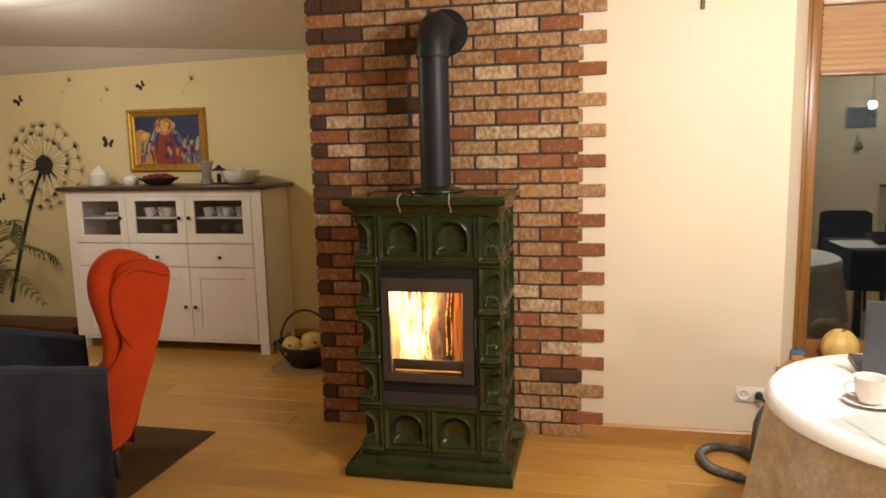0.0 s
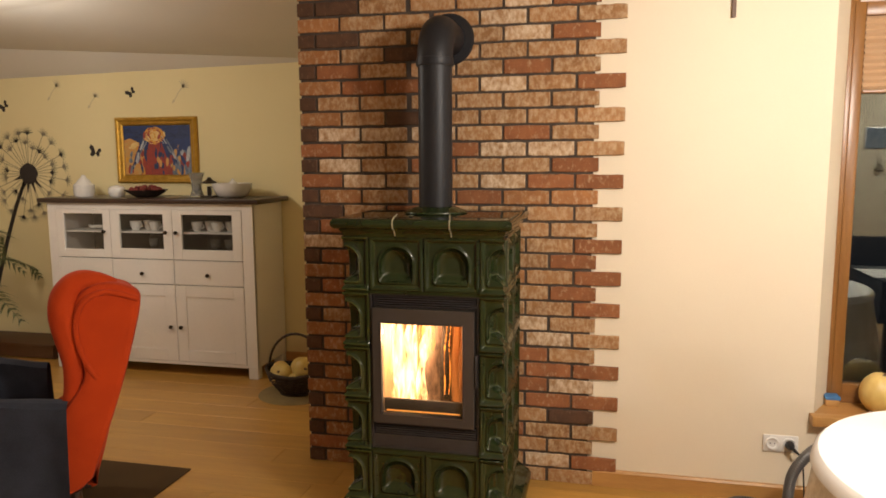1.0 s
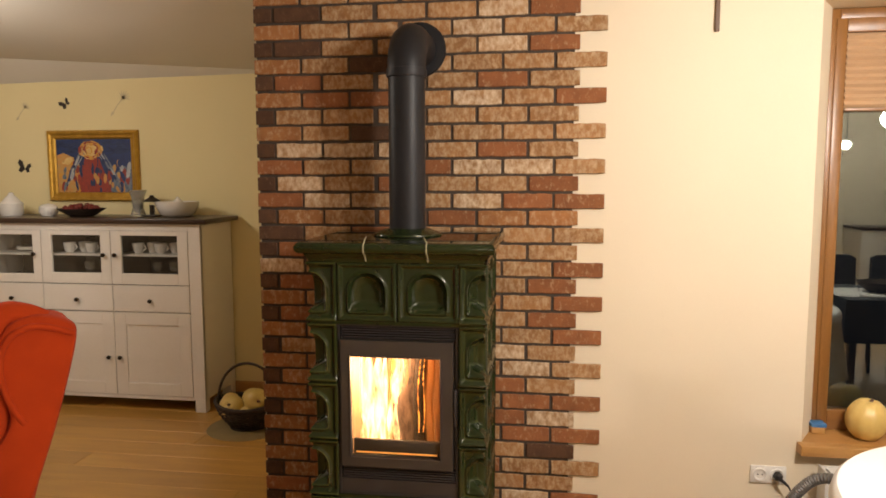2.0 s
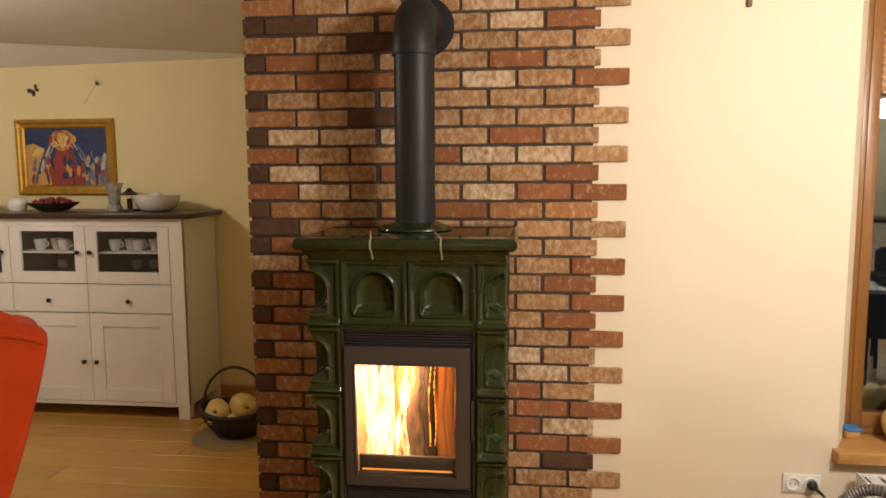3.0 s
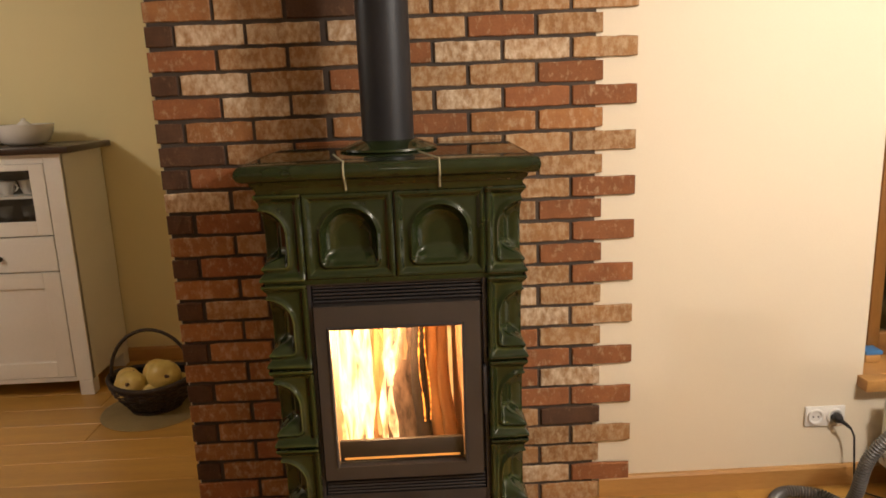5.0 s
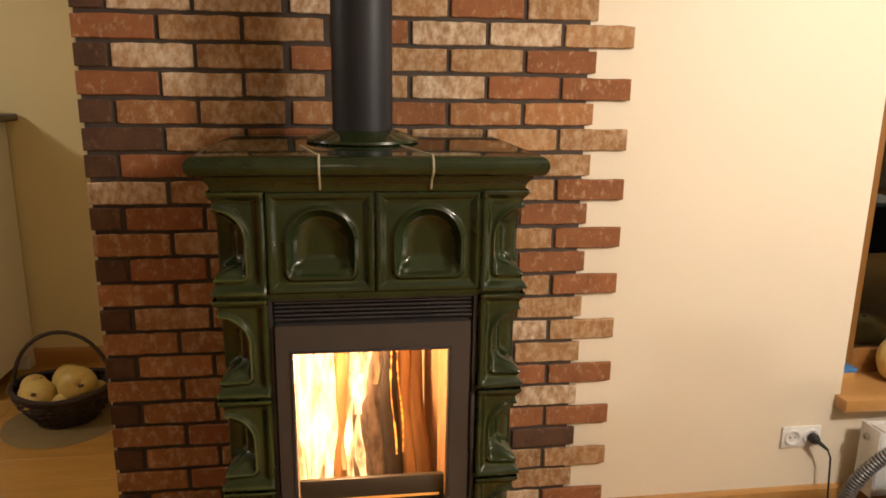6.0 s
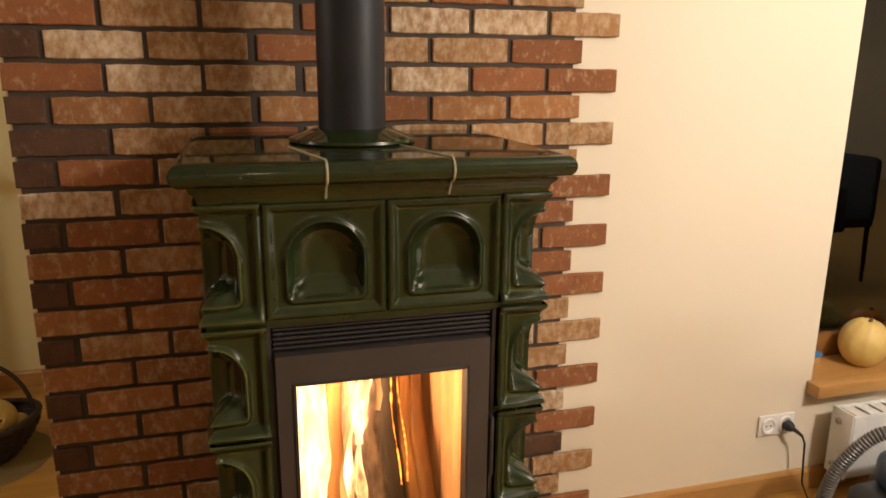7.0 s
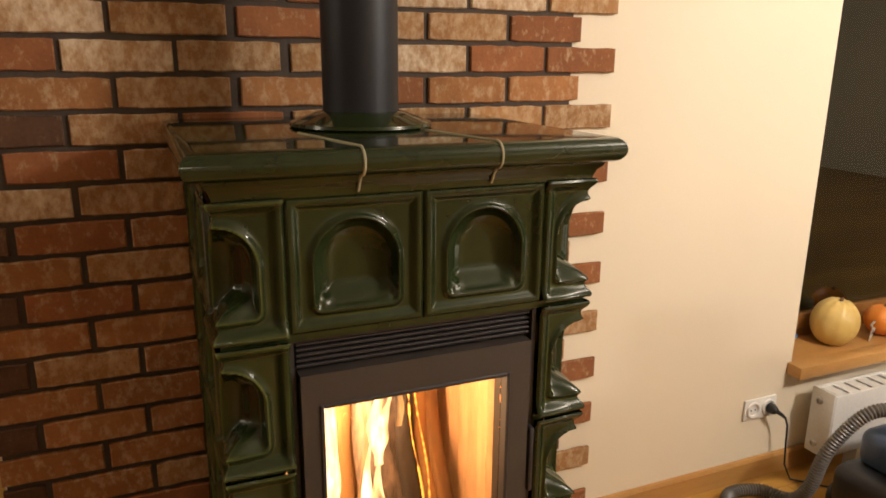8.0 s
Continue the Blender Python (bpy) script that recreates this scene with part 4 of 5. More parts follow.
for k in range(60):  # a golden glow of dabs above
    a_, r_ = rq.uniform(0, 6.2832), math.sqrt(rq.random())
    stroke(0.47 + 0.15 * r_ * math.cos(a_), 0.79 + 0.17 * r_ * math.sin(a_), rq.uniform(0.05, 0.10), rq.uniform(0.018, 0.034), a_ + 1.57, M["p_cream" if r_ < 0.5 and rq.random() < 0.6 else rq.choice(["p_gold", "p_orange", "p_red", "p_cream"])])

# ---------- wall stickers: dandelion, seeds, butterflies ----------
M["sticker"] = material("dark_wall_sticker", (0.030, 0.022, 0.018), (0.022, 0.016, 0.013), rough=0.7, scale=10, fine=90, bump=0.02)
M["sticker_pale"] = material("grey_wall_sticker", (0.24, 0.20, 0.13), (0.20, 0.165, 0.105), rough=0.7, scale=10, fine=90, bump=0.02)
M["sticker_seed"] = material("faded_wall_sticker", (0.60, 0.51, 0.32), (0.50, 0.42, 0.26), rough=0.7, scale=10, fine=90, bump=0.02)
SY = BACK_Y - 0.0015


def ribbon(pts, w, bm):
    """A flat strip on the wall along (x, z) points."""
    prev = None
    for i, (x, z) in enumerate(pts):
        a, b = pts[max(0, i - 1)], pts[min(len(pts) - 1, i + 1)]
        d = Vector((b[0] - a[0], b[1] - a[1])).normalized()
        ww = w[i] if isinstance(w, list) else w
        cur = [bm.verts.new((x - d.y * s * ww, SY, z + d.x * s * ww)) for s in (-0.5, 0.5)]
        if prev:
            bm.faces.new((prev[0], prev[1], cur[1], cur[0]))
        prev = cur
    return bm


def disc(x, z, r, bm, n=12, j=0.0):
    vs = [bm.verts.new((x + r * (1 + rs.uniform(-j, j)) * math.cos(6.2832 * k / n), SY - 0.0004, z + r * (1 + rs.uniform(-j, j)) * math.sin(6.2832 * k / n))) for k in range(n)]
    bm.faces.new(vs)


HX, HZ = -4.505, 1.500
dand = thing("dandelion_sticker", (HX, SY, HZ), "large dark dandelion clock sticker on the cream wall", "wall sticker")
stem = [(HX - 0.02 - 0.50 * (k / 14) ** 0.8 * 0.96, HZ - 0.04 - 1.22 * k / 14) for k in range(15)]
part("stem", ribbon(stem, [0.034 + 0.012 * k / 14 for k in range(15)], bmesh.new()), M["sticker"], dand, smooth=False)
bm = bmesh.new()
disc(HX, HZ, 0.088, bm, 20, 0.06)
for a in (200, 235, 262, 290, 315):
    ribbon([(HX + 0.06 * math.cos(radians(a)), HZ + 0.06 * math.sin(radians(a))), (HX + 0.17 * math.cos(radians(a)), HZ + 0.17 * math.sin(radians(a)))], [0.04, 0.004], bm)
part("head", bm, M["sticker"], dand, smooth=False)
for k in range(38):
    a = radians(k * 360 / 38 + rs.uniform(-4, 4))
    r = 0.355 + rs.uniform(-0.02, 0.02) if k % 2 else 0.27 + rs.uniform(-0.07, 0.04)
    ex, ez = HX + r * math.cos(a), HZ + r * math.sin(a)
    ray = part("seed_ray", ribbon([(HX + 0.05 * math.cos(a), HZ + 0.05 * math.sin(a)), (ex, ez)], 0.0048, bmesh.new()), M["sticker_pale"], dand, smooth=False)
    bm = bmesh.new()
    disc(ex, ez, 0.013, bm, 8, 0.3)
    for q in range(7):
        f2 = a + radians(-75 + 25 * q)
        ribbon([(ex, ez), (ex + 0.060 * math.cos(f2), ez + 0.060 * math.sin(f2))], [0.010, 0.002], bm)
    part("tuft", bm, M["sticker_pale"] if k % 3 else M["sticker"], ray, smooth=False)


def butterfly(x, z, s, turn):
    bm = bmesh.new()
    for side_, big in ((-1, 1.0), (1, 0.75)):
        pts = [(0, 0), (0.3 * side_, 0.62), (0.62 * side_, 0.80), (0.78 * side_, 0.45), (0.50 * side_, 0.12), (0.62 * side_, -0.22), (0.32 * side_, -0.38)]
        vs = []
        for u, v in pts:
            u, v = u * s * big, v * s * big
            c_, s_ = math.cos(radians(turn)), math.sin(radians(turn))
            vs.append(bm.verts.new((x + u * c_ - v * s_, SY, z + u * s_ + v * c_)))
        bm.faces.new(vs if side_ > 0 else vs[::-1])
    single("butterfly_sticker", bm, M["sticker"], "small dark butterfly sticker on the cream wall", "wall sticker", group="butterfly stickers", smooth=False)


for x, z, s, turn in ((-4.69, 2.06, 0.075, 40), (-3.47, 2.145, 0.065, 40), (-3.84, 1.665, 0.085, -10), (-4.985, 1.20, 0.08, 20)):
    butterfly(x, z, s, turn)
for x, z, s in ((-3.05, 2.135, 0.085), (-4.21, 2.175, 0.075), (-3.84, 2.09, 0.06)):
    bm = ribbon([(x - 0.55 * s, z - 0.75 * s), (x - 0.1 * s, z - 0.05 * s), (x + 0.45 * s, z + 0.55 * s)], 0.006, bmesh.new())
    ribbon([(x - 0.75 * s, z - 0.95 * s), (x - 0.5 * s, z - 0.65 * s)], [0.006, 0.022], bm)
    for q in range(7):
        f2 = radians(-10 + 22 * q)
        ribbon([(x + 0.45 * s, z + 0.55 * s), (x + 0.45 * s + 0.7 * s * math.cos(f2), z + 0.55 * s + 0.7 * s * math.sin(f2))], [0.012, 0.002], bm)
    single("seed_sticker", bm, M["sticker_seed"], "floating dandelion seed sticker on the cream wall", "wall sticker", group="seed stickers", smooth=False)

# ---------- palm and its low box ----------
M["palm"] = material("palm_leaf", (0.095, 0.105, 0.028), (0.05, 0.062, 0.018), rough=0.55, scale=8, fine=60, bump=0.1)
M["pot"] = material("grey_glazed_pot", (0.09, 0.085, 0.075), rough=0.5, scale=6, fine=60, bump=0.1)
M["box_wood"] = material("brown_stained_wood", (0.12, 0.055, 0.022), (0.08, 0.036, 0.015), rough=0.5, scale=4, fine=40, bump=0.08, stretch=(1, 6, 6))
lowbox = thing("low_bench", (-4.9, 5.62, 0), "low brown wooden bench along the wall", "bench")
part("top_board", box(-5.7, 5.46, 0.105, -4.06, 5.80, 0.130, 0.004), M["box_wood"], lowbox)
part("front_board", box(-5.68, 5.475, 0.012, -4.08, 5.495, 0.105, 0.002, 1), M["box_wood"], lowbox)
for x in (-5.66, -4.14):
    part("foot", box(x, 5.50, 0.0, x + 0.06, 5.78, 0.105, 0.003, 1), M["box_wood"], lowbox)
PB = (-4.86, 5.22)
palm = thing("potted_palm", (*PB, 0), "potted palm with long arching feathery green fronds", "plant")
pot = part("pot", lathe([(0.0, 0.0), (0.13, 0.0), (0.14, 0.02), (0.17, 0.28), (0.185, 0.30), (0.18, 0.32), (0.16, 0.31), (0.155, 0.27), (0.0, 0.26)], 28, (*PB, 0)), M["pot"], palm, "dark grey pot")
rp = random.Random(21)
for k in range(13):
    a = radians(-150 + k * 29 + rp.uniform(-8, 8))
    reach_, top_, drop = rp.uniform(0.55, 0.85), rp.uniform(0.35, 0.80), rp.uniform(0.25, 0.6)
    spine = []
    for i in range(19):
        s = i / 18
        spine.append(Vector((PB[0] + reach_ * s * math.cos(a), min(5.74, PB[1] + reach_ * s * math.sin(a)), 0.27 + top_ * math.sin(min(1.0, s * 1.5) * math.pi / 2) - drop * max(0, s - 0.45) ** 1.5 * 1.8)))
    bm = bmesh.new()
    tube(spine, [0.006 * (1 - 0.8 * i / 18) for i in range(19)], 5, bm)
    for i in range(4, 19):
        d = (spine[min(18, i + 1)] - spine[i - 1]).normalized()
        lat = d.cross(Vector((0, 0, 1))).normalized()
        for sg in (-1, 1):
            for h2 in (0.0, 0.5):
                p = spine[i] - d * 0.02 * h2
                ln = 0.21 * math.sin(math.pi * (0.18 + 0.78 * (i + h2) / 19)) + rp.uniform(-0.02, 0.02)
                tip = p + (lat * sg * 0.78 + d * 0.62 + Vector((0, 0, -0.20 + rp.uniform(-0.12, 0.1)))) * ln
                mid = p.lerp(tip, 0.45) + Vector((0, 0, 0.016))
                tip.y, mid.y = min(tip.y, 5.80), min(mid.y, 5.80)
                w = d * 0.0075
                v = [bm.verts.new(q) for q in (p - w * 0.5, p + w * 0.5, mid + w, tip, mid - w)]
                bm.faces.new((v[0], v[1], v[2], v[4]))
                bm.faces.new((v[4], v[2], v[3]))
    part("frond", bm, M["palm"], palm, smooth=False)

# ---------- basket with gourds ----------
M["gourd"] = material("pale_yellow_gourd", (0.62, 0.46, 0.14), (0.52, 0.36, 0.09), rough=0.4, scale=7, fine=60, bump=0.08)
M["pumpkin"] = material("cream_yellow_squash", (0.70, 0.50, 0.17), (0.60, 0.40, 0.11), rough=0.4, scale=6, fine=50, bump=0.08)
M["orange_skin"] = material("orange_peel", (0.74, 0.24, 0.03), (0.66, 0.19, 0.02), rough=0.45, scale=8, fine=200, bump=0.25)
KX, KY = -1.797, 5.14
M["mat"] = material("grey_olive_mat", (0.27, 0.195, 0.085), (0.21, 0.15, 0.065), rough=0.9, scale=9, fine=200, bump=0.3, spec=0.15)
single("round_mat", lathe([(0.0, 0.0006), (0.255, 0.0006), (0.257, 0.002), (0.254, 0.0036), (0.0, 0.0038)], 48, (KX, KY - 0.03, 0.0)), M["mat"], "round grey-olive floor mat under the basket", "mat")
bas = thing("wicker_basket", (KX, KY, 0.004), "dark woven wicker basket with a hoop handle", "basket")
bm = bmesh.new()


def weave(u, v):
    a = 2 * math.pi * u
    rr = 0.125 + 0.088 * math.sin(v * math.pi / 2)
    rr += 0.0065 * math.sin(26 * a / 2 + math.pi * round(v * 13))
    return (KX + rr * math.cos(a) * 1.02, KY + rr * math.sin(a) * 0.86, 0.012 + 0.150 * v + 0.012 * math.cos(2 * a) * v)


sheet(weave, 130, 26, bm)
part("wall", bm, M["dark_wicker"], bas)
part("bottom", lathe([(0.0, 0.0), (0.125, 0.002), (0.128, 0.014), (0.0, 0.016)], 24, (KX, KY, 0.0)), M["dark_wicker"], bas)
part("rim", tube([(KX + 0.217 * math.cos(radians(a)), KY + 0.184 * math.sin(radians(a)), 0.166 + 0.012 * math.cos(radians(2 * a))) for a in range(0, 361, 12)], 0.012, 8), M["dark_wicker"], bas)
part("handle", tube([(KX + 0.205 * math.cos(radians(a)), KY - 0.01, 0.17 + 0.245 * math.sin(radians(a))) for a in range(0, 181, 10)], 0.009, 8), M["dark_wicker"], bas)


def gourd(name, place, r, squash, mat, label, category, ribs=0, tilt=(0, 0, 0), group=""):
    def fn(u, v):
        a, b = 2 * math.pi * u, math.pi * v
        k = r * (1 + (0.035 * abs(math.sin(ribs * a / 2)) if ribs else 0.015 * math.sin(3 * a)))
        dip = 1 - 0.14 * math.exp(-(b / 0.25) ** 2) - 0.10 * math.exp(-((math.pi - b) / 0.25) ** 2)
        return (k * math.sin(b) * math.cos(a), k * math.sin(b) * math.sin(a), squash * k * math.cos(b) * dip)
    bm = sheet(fn, 48, 24)
    bmesh.ops.remove_doubles(bm, verts=bm.verts[:], dist=1e-5)
    t = thing(name, place, label, category, group, local=True)
    t.matrix_basis = pose(*place, *tilt)
    part("skin", bm, mat, t)
    part("stalk", tube([(0, 0, squash * r * 0.84), (0.004, 0, squash * r * 0.93), (0.010, 0.003, squash * r * 1.02)], [0.010, 0.007, 0.006], 8), M["box_wood"], t)
    return t


for x, y, z, r, tl in ((-0.085, -0.085, 0.150, 0.078, (60, 10, 0)), (0.075, -0.060, 0.185, 0.082, (70, 30, 20)), (-0.135, 0.02, 0.150, 0.060, (40, 0, 70)), (0.135, 0.0, 0.125, 0.050, (80, 0, 0)), (0.0, 0.06, 0.155, 0.075, (30, 50, 0)), (0.03, -0.11, 0.12, 0.05, (90, 0, 30))):
    gourd("gourd", (KX + x, KY + y, z), r, 0.86, M["gourd"] if x > -0.12 else M["pumpkin"], "pale yellow gourd lying in the basket", "gourd", 0, tl, "gourds in the basket")

# ---------- red wing chair with a dark blue blanket over its arms ----------
CHAIR_AT, CHAIR_TURN = (-1.845, 3.275, 0), 35.0
chair = thing("wing_chair", CHAIR_AT, "red wool upholstered wing chair on dark legs", "armchair", rz=CHAIR_TURN, local=True)
RED = M["red_fabric"]


def slab(outline, y0, y1, bevel, puff=0.0):
    """A padded panel: an outline of (x, z) given depth from y0 to y1."""
    bm = bmesh.new()
    va = [bm.verts.new((x, y0, z)) for x, z in outline]
    vb = [bm.verts.new((x, y1, z)) for x, z in outline]
    n = len(outline)
    bm.faces.new(va)
    bm.faces.new(vb[::-1])
    for i in range(n):
        bm.faces.new((va[i], va[(i + 1) % n], vb[(i + 1) % n], vb[i]))
    bmesh.ops.recalc_face_normals(bm, faces=bm.faces[:])
    bmesh.ops.bevel(bm, geom=[e for e in bm.edges if abs(e.verts[0].co.x - e.verts[1].co.x) + abs(e.verts[0].co.z - e.verts[1].co.z) > 1e-4], offset=bevel, segments=4, affect="EDGES", profile=0.6)
    return bm


def rounded(pts, it=2):
    for _ in range(it):
        out = []
        for i, p in enumerate(pts):
            q = pts[(i + 1) % len(pts)]
            out += [(0.75 * p[0] + 0.25 * q[0], 0.75 * p[1] + 0.25 * q[1]), (0.25 * p[0] + 0.75 * q[0], 0.25 * p[1] + 0.75 * q[1])]
        pts = out
    return pts


def smooth_line(pts, it=2):
    for _ in range(it):
        pts = [pts[0]] + [tuple(a * f + b * (1 - f) for a, b in zip(p, q)) for p, q in zip(pts, pts[1:]) for f in (0.75, 0.25)] + [pts[-1]]
    return pts


WING = rounded([(-0.105, 0.13), (-0.015, 0.38), (0.070, 0.63), (0.122, 0.82), (0.162, 0.985), (0.158, 1.040), (0.085, 1.080), (0.00, 1.090), (-0.08, 1.055), (-0.115, 0.965), (-0.118, 0.86), (-0.09, 0.76), (-0.075, 0.67), (-0.15, 0.565), (-0.22, 0.485), (-0.4, 0.46), (-0.62, 0.43), (-0.64, 0.13)])
part("near_side", slab(WING, 0.0, 0.09, 0.030), RED, chair, "red wool side and wing")
part("far_side", slab([(x - 0.03, z * 0.92) for x, z in WING], 0.40, 0.48, 0.030), RED, chair)
part("backrest", slab(rounded([(-0.08, 0.13), (0.000, 0.40), (0.090, 0.80), (0.130, 0.97), (0.118, 1.02), (0.05, 1.05), (0.0, 1.03), (-0.04, 0.75), (-0.09, 0.40), (-0.10, 0.15)]), 0.09, 0.40, 0.03), RED, chair)
roll = [(-0.170, 0.060, 0.46), (-0.140, 0.060, 0.565), (-0.124, 0.056, 0.67), (-0.122, 0.052, 0.755), (-0.136, 0.052, 0.85), (-0.148, 0.052, 0.945), (-0.142, 0.054, 1.030), (-0.090, 0.058, 1.096), (-0.01, 0.062, 1.090), (0.06, 0.066, 1.064)]
knots = [(*p, r) for p, r in zip(roll, (0.034, 0.036, 0.040, 0.046, 0.056, 0.064, 0.060, 0.050, 0.040, 0.028))]
for _ in range(3):
    inner = [tuple(a * f + b * (1 - f) for a, b in zip(p, q)) for p, q in zip(knots, knots[1:]) for f in (0.75, 0.25)]
    knots = [knots[0]] + inner + [knots[-1]]
part("wing_roll", tube([k[:3] for k in knots], [k[3] for k in knots], 20), RED, chair)
part("piping", tube(smooth_line([(-0.030, 0.006, 0.67), (-0.066, 0.002, 0.73), (-0.092, -0.002, 0.81), (-0.102, -0.004, 0.89), (-0.092, -0.004, 0.965), (-0.056, -0.004, 1.024), (0.01, -0.003, 1.050), (0.08, -0.002, 1.036), (0.150, 0.002, 1.006)]), 0.013, 10), RED, chair)
part("seat", box(-0.60, 0.09, 0.16, -0.06, 0.40, 0.37, 0.03), RED, chair)
for x, y in ((-0.150, 0.05), (-0.58, 0.05), (-0.150, 0.43), (-0.58, 0.43)):
    part("leg", tube([(x, y, 0.16), (x + 0.012, y, 0.0)], [0.026, 0.018], 10), M["dark_top"], chair)

# thin dark brown sheet lying on the planks below the chair
M["rug"] = material("dark_brown_sheet", (0.075, 0.042, 0.015), (0.052, 0.029, 0.011), rough=0.9, scale=5, fine=240, bump=0.3, spec=0.15)
single("rug", box(-3.35, 2.25, 0.0008, -1.820, 3.845, 0.009, 0.003), M["rug"], "flat dark brown sheet on the floor under the red wing chair", "rug")

PROF = [(-0.12, 0.015), (-0.105, 0.2), (-0.087, 0.4), (-0.073, 0.524), (-0.057, 0.567), (-0.015, 0.58), (0.035, 0.577), (0.11, 0.56), (0.13, 0.505), (0.15, 0.4), (0.24, 0.396), (0.345, 0.4), (0.375, 0.565), (0.395, 0.634), (0.435, 0.653), (0.485, 0.646), (0.52, 0.621), (0.535, 0.52), (0.543, 0.3)]


def blanket(u, v):
    k = v * (len(PROF) - 1)
    i = min(int(k), len(PROF) - 2)
    f3 = smooth01(k - i) * 0.35 + (k - i) * 0.65
    y, z = (PROF[i][j] * (1 - f3) + PROF[i + 1][j] * f3 for j in (0, 1))
    x = -0.150 - 0.76 * u - 0.12 * smooth01((v - 0.45) / 0.2) * (1 - u)
    down = max(0.0, 1 - z / 0.57)
    y += (-1 if v < 0.5 else 1) * 0.085 * down * (0.5 + 0.5 * math.sin(26 * u + 2.0 * math.sin(7 * u + 1.3) + 0.8 * v))
    y += 0.014 * noise.noise((x * 6, z * 5, 1.3))
    z += 0.010 * noise.noise((x * 7, y * 7, 4.0)) + (0.11 if v < 0.5 else 0.15) * u * smooth01(z / 0.5)
    if z > 0.37 and u > 0.86:
        z -= 0.25 * ((u - 0.86) / 0.14) ** 2
    return (x, y, max(z, 0.012))


bm = sheet(blanket, 60, 90)
bmesh.ops.solidify(bm, geom=bm.faces[:], thickness=-0.006)
th = thing("blanket", CHAIR_AT, "dark blue woollen blanket draped over the red chair", "blanket", rz=CHAIR_TURN, local=True)
part("cloth", bm, M["navy_fabric"], th)

# ---------- things on the sill ----------
ZS = WIN_Z0 + 0.040
gourd("squash", (1.508, 4.190, ZS + 0.088), 0.084, 1.12, M["pumpkin"], "round cream-yellow squash on the oak sill", "squash", 10, (4, 5, 0))
gourd("orange", (1.775, 4.185, ZS + 0.060), 0.066, 0.92, M["orange_skin"], "bright orange small pumpkin on the sill", "pumpkin", 8, (0, 8, 0))
M["paper_blue"] = material("blue_card", (0.05, 0.19, 0.42), (0.04, 0.14, 0.33), rough=0.5, scale=10, fine=90, bump=0.03)
M["paper"] = material("white_paper", (0.76, 0.75, 0.72), (0.72, 0.71, 0.68), rough=0.7, scale=6, fine=120, bump=0.04)
bk = thing("small_box", (1.33, 4.22, ZS), "small cardboard box with a blue lid on the sill", "box")
part("box_body", box(1.292, 4.222, ZS, 1.350, 4.282, ZS + 0.030, 0.003), M["oak_trim"], bk)
part("lid", box(1.290, 4.219, ZS + 0.030, 1.355, 4.284, ZS + 0.046, 0.003), M["paper_blue"], bk)
bm = sheet(lambda u, v: (1.655 + 0.055 * u + 0.03 * noise.noise((u * 3, v * 3, 1)), 4.14 + 0.03 * u, ZS + 0.002 + 0.075 * v * (0.7 + 0.3 * math.sin(3 * u)) + 0.014 * noise.noise((u * 5, v * 5, 4))), 12, 12)
bmesh.ops.solidify(bm, geom=bm.faces[:], thickness=0.002)
M["napkin"] = material("patterned_napkin", (0.66, 0.62, 0.55), (0.30, 0.22, 0.18), rough=0.8, scale=40, fine=120, bump=0.05, contrast=(0.45, 0.5))
single("napkin", bm, M["napkin"], "crumpled patterned napkin between the squashes", "napkin")

# ---------- socket, plug, cable ----------
SKX, SKZ = 1.078, 0.285
sock = thing("double_socket", (SKX, WALL_Y, SKZ), "white plastic double wall socket with one black plug", "socket")
part("plate", box(SKX - 0.076, WALL_Y - 0.010, SKZ - 0.040, SKX + 0.076, WALL_Y - 0.0005, SKZ + 0.040, 0.004), M["white_plastic"], sock)
for dx in (-0.036, 0.036):
    b = bmesh.new()
    merge(b, lathe([(0.031, 0.0), (0.031, 0.006), (0.027, 0.008), (0.021, 0.006), (0.020, 0.001), (0.0, 0.001)], 28), Matrix.Translation((SKX + dx, WALL_Y - 0.0095, SKZ)) @ pose(0, 0, 0, 90, 0, 0))
    insert_ = part("outlet", b, M["white_plastic"], sock)
    for hx in (-0.0095, 0.0095):
        b = bmesh.new()
        merge(b, lathe([(0.0, 0.0), (0.003, 0.0), (0.003, 0.003), (0.0, 0.003)], 10), Matrix.Translation((SKX + dx + hx, WALL_Y - 0.0095, SKZ)) @ pose(0, 0, 0, 90, 0, 0))
        part("hole", b, M["black_plastic"], insert_)
plug = thing("plug_with_cable", (SKX + 0.036, WALL_Y - 0.03, SKZ), "black plug with a thin black cable hanging down", "plug")
b = bmesh.new()
merge(b, lathe([(0.0, 0.0), (0.019, 0.0), (0.020, 0.012), (0.015, 0.026), (0.008, 0.034), (0.0, 0.035)], 20), Matrix.Translation((SKX + 0.036, WALL_Y - 0.018, SKZ)) @ pose(0, 0, 0, 90, 0, 0))
part("plug_body", b, M["black_plastic"], plug)
part("strain_relief", tube([(SKX + 0.036, WALL_Y - 0.045, SKZ), (SKX + 0.052, WALL_Y - 0.058, SKZ - 0.012), (SKX + 0.070, WALL_Y - 0.062, SKZ - 0.028)], [0.009, 0.007, 0.005], 8), M["black_plastic"], plug)
part("cable", tube([(SKX + 0.070, WALL_Y - 0.062, SKZ - 0.028), (SKX + 0.085, WALL_Y - 0.062, SKZ - 0.060), (SKX + 0.092, WALL_Y - 0.060, SKZ - 0.130), (SKX + 0.098, WALL_Y - 0.062, SKZ - 0.22), (SKX + 0.115, WALL_Y - 0.08, 0.010), (SKX + 0.20, WALL_Y - 0.16, 0.006), (SKX + 0.33, WALL_Y - 0.24, 0.006)], 0.0035, 8), M["black_plastic"], plug)

